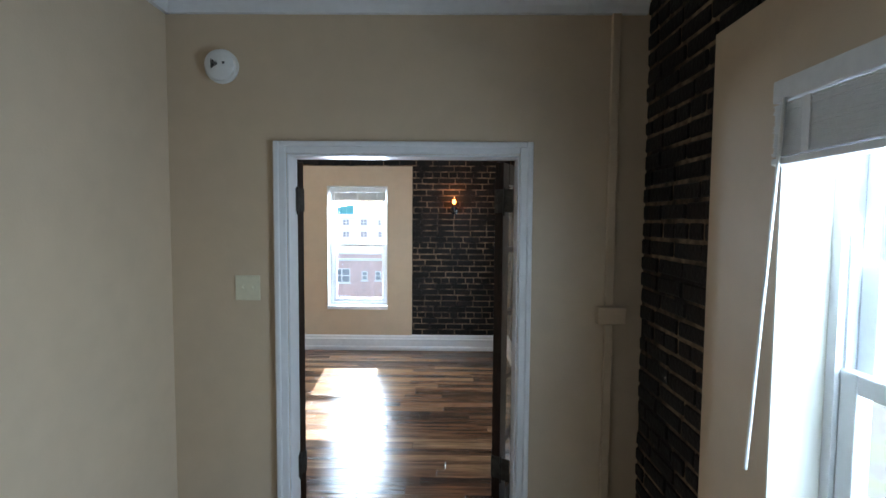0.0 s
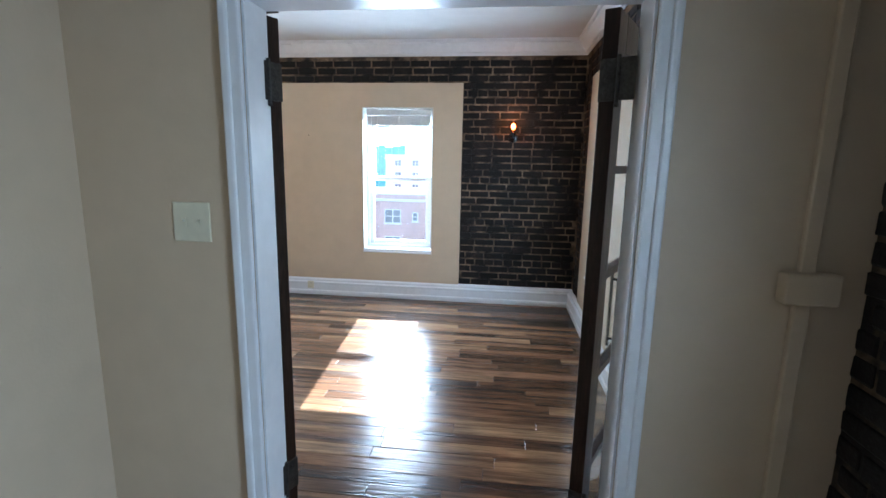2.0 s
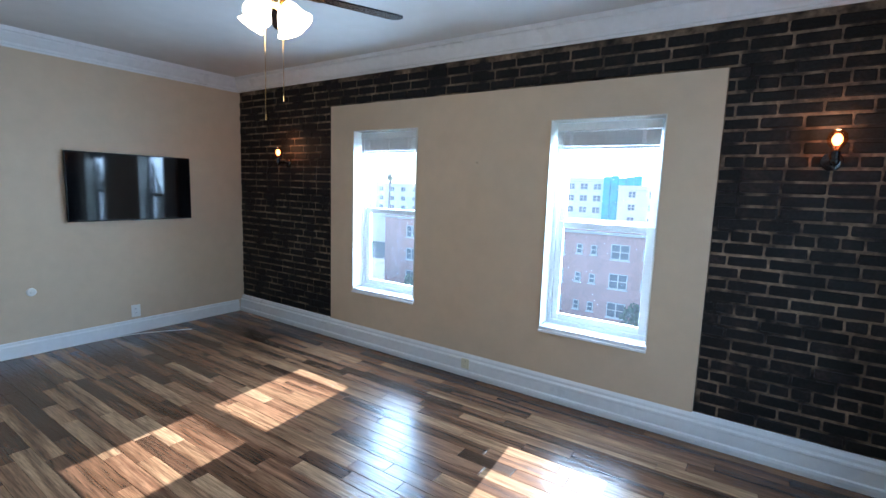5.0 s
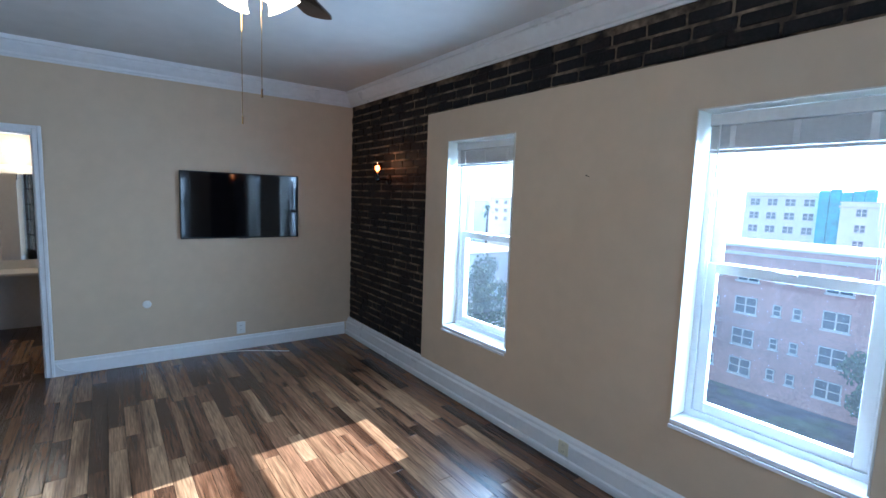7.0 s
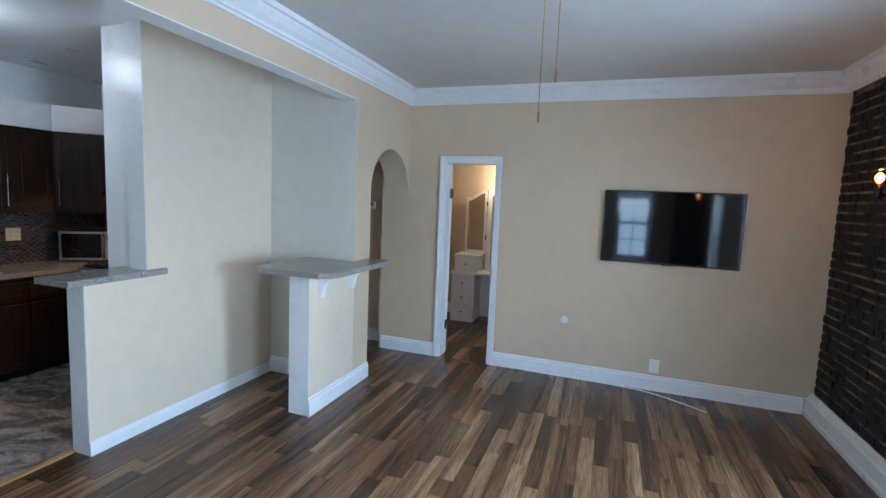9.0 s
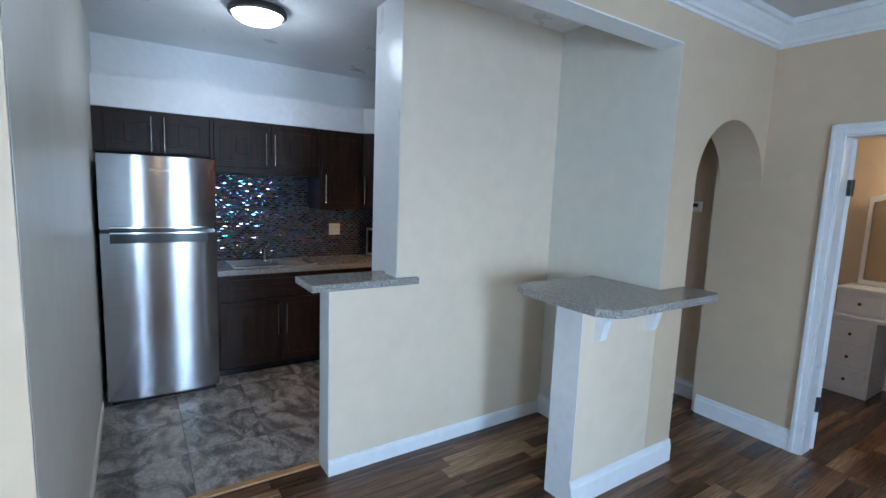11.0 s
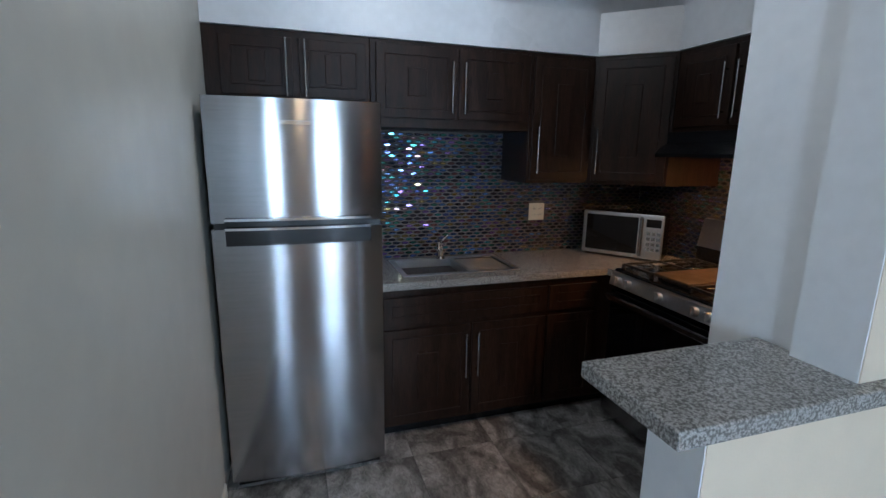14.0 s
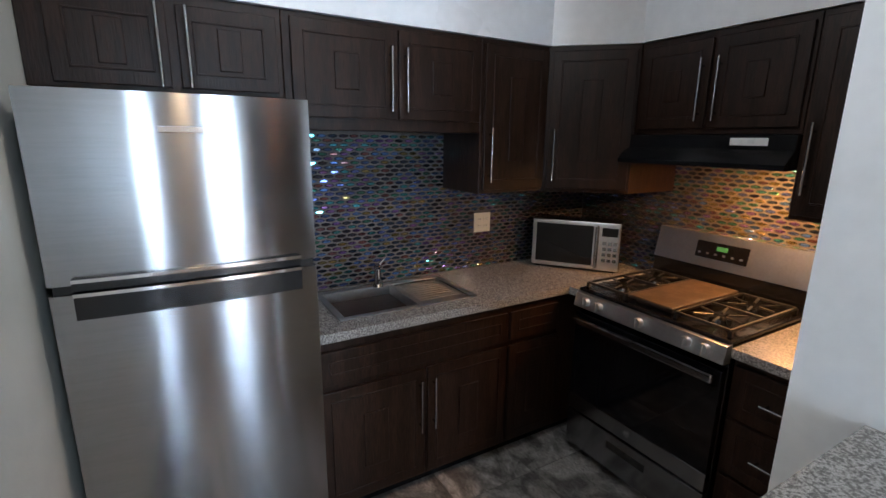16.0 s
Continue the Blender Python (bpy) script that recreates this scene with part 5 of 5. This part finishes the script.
def tree(x, y, h, seed, spread=1.0):
    rnd = random.Random(seed)
    t = group_empty("street_tree", (x, y, GZ), label="leafy green street tree", category="tree", group="street trees")
    s = Shape().tube((x, y, GZ), (x + 0.2, y, GZ + h * 0.45), 0.32, 0.2, 10)
    lv = Shape()
    for k in range(9):
        a, rr = rnd.uniform(0, 6.3), rnd.uniform(0.15, 0.36) * h * spread
        tip = (x + rr * math.cos(a), y + rr * math.sin(a), GZ + h * rnd.uniform(0.55, 0.95))
        s.tube((x + 0.2, y, GZ + h * 0.42), tip, 0.12, 0.03, 6)
        leaf_cloud(lv, tip, h * rnd.uniform(0.14, 0.22), 420, 0.26, rnd)
    s.out("trunk", M_BARK, t)
    lv.out("crown", M_LEAF, t, kind="stuff")


for k, (x, y, h, sp) in enumerate(((-22, 50, 9.5, 1.1), (-30, 47, 8.5, 1.2), (-7, 51, 7.5, 1.0), (2, 50, 8, 1.0), (-47, 45, 10, 1.2), (-60, 40, 11, 1.2), (-38, 36, 9, 1.2), (26, 34, 9, 1.1), (30, 14, 8, 1.1), (44, 4, 9, 1.2), (-44, 34, 9.5, 1.2), (-38, 30, 8, 1.3), (-51, 38, 9, 1.1), (-84, 62, 15, 0.8), (-72, 58, 13, 0.8))):
    tree(x, y, h, 11 + k, sp)


def palm(x, y, h, seed):
    rnd = random.Random(seed)
    t = group_empty("palm_tree", (x, y, GZ), label="tall fan palm on a thin trunk", category="palm tree", group="palm trees")
    Shape().tube((x, y, GZ), (x + 0.4, y, GZ + h), 0.35, 0.2, 8).out("trunk", M_BARK, t)
    s = Shape()
    for k in range(26):
        a, e = rnd.uniform(0, 6.3), rnd.uniform(-0.9, 1.2)
        d = Vector((math.cos(a) * math.cos(e), math.sin(a) * math.cos(e), math.sin(e)))
        side = d.cross(Vector((0, 0, 1))).normalized() * 0.28
        p = Vector((x + 0.4, y, GZ + h))
        pts = [p + side * 0.2, p + d * 1.2 + side, p + d * 2.1 + Vector((0, 0, -0.5)), p + d * 1.2 - side, p - side * 0.2]
        s.bm.faces.new([s.bm.verts.new(v) for v in pts])
    s.out("fronds", M_LEAF, t, kind="stuff")


for k, (x, y, h) in enumerate(((-58, 95, 24), (-66, 100, 22.5), (-74, 90, 21), (-43, 100, 22), (-90, 98, 23), (-62, 70, 15), (-80, 75, 16), (-96, 70, 20), (-104, 74, 22.5), (-88, 66, 17))):
    palm(x, y, h, 70 + k)

# ---- bricks ----
def brick_mesh(length, seed):
    rnd = random.Random(seed)
    s = Shape().box((-length / 2, -0.012, -0.0295), (length / 2, 0.012, 0.0295), 0.007)
    for v in s.bm.verts:
        v.co += Vector((rnd.uniform(-0.003, 0.003), rnd.uniform(-0.0015, 0.0015), rnd.uniform(-0.0025, 0.0025)))
    return s.mesh("brick", M_BRICK)


LONG = [brick_mesh(0.196, k) for k in range(6)]
SHORT = [brick_mesh(0.092, 20 + k) for k in range(4)]


def bricks(host, axis, w, u0, u1, z0, z1, holes, singles):
    """Lays courses on the face w of a wall; singles: stretches (u0, u1, z0, z1) whose bricks are parts of their own."""
    rnd = random.Random(round(w * 100))
    inv = world_of(host).inverted()
    joined = Shape()
    z, course, count = z0 + 0.036, 0, 0
    while z < z1 - 0.02:
        header = course % 6 == 3
        step = 0.104 if header else 0.208
        u = u0 - rnd.uniform(0.0, 1.0) * step
        while u < u1:
            a, b = max(u, u0), min(u + step - 0.011, u1)
            for h in holes:
                if h[2] - 0.025 < z < h[3] + 0.025 and a < h[1] and b > h[0]:
                    if a >= h[0]: a = max(a, h[1])
                    elif b <= h[1]: b = min(b, h[0])
                    else: b = h[0]
            if b - a > 0.03:
                full = step - 0.011
                me = rnd.choice(SHORT if header else LONG)
                c, out = (a + b) / 2, rnd.uniform(-0.002, 0.003)
                m = pose(c, w - out, z) if axis == "y" else pose(w - out, c, z, 0, 0, 90)
                m = m @ Matrix.Rotation(rnd.uniform(-0.012, 0.012), 4, "Y") @ Matrix.Diagonal(((b - a) / full, 1, rnd.uniform(0.93, 1.05), 1))
                if count < 300 and any(g[0] < c < g[1] and g[2] < z < g[3] for g in singles):
                    ob = new("brick", me)
                    ob.parent, ob.matrix_parent_inverse, ob.matrix_basis = host, inv, m
                    count += 1
                else:
                    n0 = len(joined.bm.verts)
                    joined.bm.from_mesh(me)
                    joined.bm.verts.ensure_lookup_table()
                    for v in joined.bm.verts[n0:]:
                        v.co = m @ v.co
            u += step
        z += 0.0745 + rnd.uniform(-0.001, 0.001)
        course += 1
    joined.out("brickwork", M_BRICK, host, kind="stuff", label="black painted bricks in rough courses")


ob_of = bpy.data.objects
bricks(ob_of["wall_north"], "y", YN + 0.0245, XL, XR, 0.19, 2.61, [(-2.668, 0.72, 0, 2.34)], [(0.7, 1.95, 0, 3)])
bricks(ob_of["wall_east"], "x", XR + 0.0245, YS, YN, 0.19, 2.61, [(0, 6.225, 0, 2.328)], [(6.2, 6.7, 0, 3)])
bricks(ob_of["wall_study_east"], "x", AXR + 0.0245, AY0, YD, 0.02, AZ, [(-5, 2.275, 0, 2.253)], [(1.2, 2.9, 0, 3)])

# ---- floors ----
def plank_mesh(length):
    return Shape().box((-length / 2, -0.048, -0.012), (length / 2, 0.048, 0.0), 0.0022).mesh("board", M_FLOOR)


PLANKS = {k: plank_mesh(k) for k in (0.35, 0.5, 0.65, 0.8, 1.0, 1.2)}


def boards(host, x0, x1, y0, y1, single, seed):
    rnd = random.Random(seed)
    inv = world_of(host).inverted()
    joined = Shape()
    y = y0
    while y < y1:
        w = min(0.0965, y1 - y)
        x = x0 - rnd.uniform(0, 0.9)
        while x < x1:
            k = rnd.choice(list(PLANKS))
            a, b = max(x, x0), min(x + k, x1)
            if b - a > 0.02:
                m = pose((a + b) / 2, y + w / 2, rnd.uniform(-0.0006, 0.0)) @ Matrix.Diagonal(((b - a - 0.0015) / k, (w - 0.001) / 0.096, 1, 1))
                if single and y > 4.0 and x > -2.6 and b < XR:
                    ob = new("board", PLANKS[k])
                    ob.parent, ob.matrix_parent_inverse, ob.matrix_basis = host, inv, m
                else:
                    n0 = len(joined.bm.verts)
                    joined.bm.from_mesh(PLANKS[k])
                    joined.bm.verts.ensure_lookup_table()
                    for v in joined.bm.verts[n0:]:
                        v.co = m @ v.co
            x += k
        y += 0.0965
    if len(joined.bm.verts):
        joined.out("floorboards", M_FLOOR, host, kind="stuff", label="hand-scraped dark wooden floorboards")


fl = ob_of["floor"]
boards(fl, XL, XR, YS, YN, True, 5)
boards(fl, KXR, KXL, 1.976, YS - 0.001, False, 6)
boards(fl, KXL, AXR, AY0, YS - 0.001, False, 7)
boards(fl, -6.2, XL - 0.001, 2.65, 5.1, False, 8)
boards(fl, -4.45, KXR - 0.001, 1.7, YS - 0.001, False, 9)
Shape().box((KXR, KY, -0.0119), (KXL, 1.975, -0.003)).out("floor_kitchen", M_GROUT, label="tile bed of the kitchen floor", category="floor", kind="structure")
TILE = Shape().box((-0.2235, -0.2235, -0.006), (0.2235, 0.2235, 0.0), 0.002).mesh("tile", M_TILE)
kf = ob_of["floor_kitchen"]
nx, ny = 7, 5
for i in range(nx):
    for j in range(ny):
        a, b = KXL - 0.45 * (i + 1), KXL - 0.45 * i
        c, d = 1.93 - 0.45 * (j + 1), 1.93 - 0.45 * j
        a, c = max(a, KXR), max(c, KY)
        if b - a < 0.05 or d - c < 0.05:
            continue
        ob = new("tile", TILE)
        ob.parent = kf
        ob.matrix_basis = pose((a + b) / 2, (c + d) / 2, 0) @ Matrix.Diagonal(((b - a) / 0.45, (d - c) / 0.45, 1, 1))
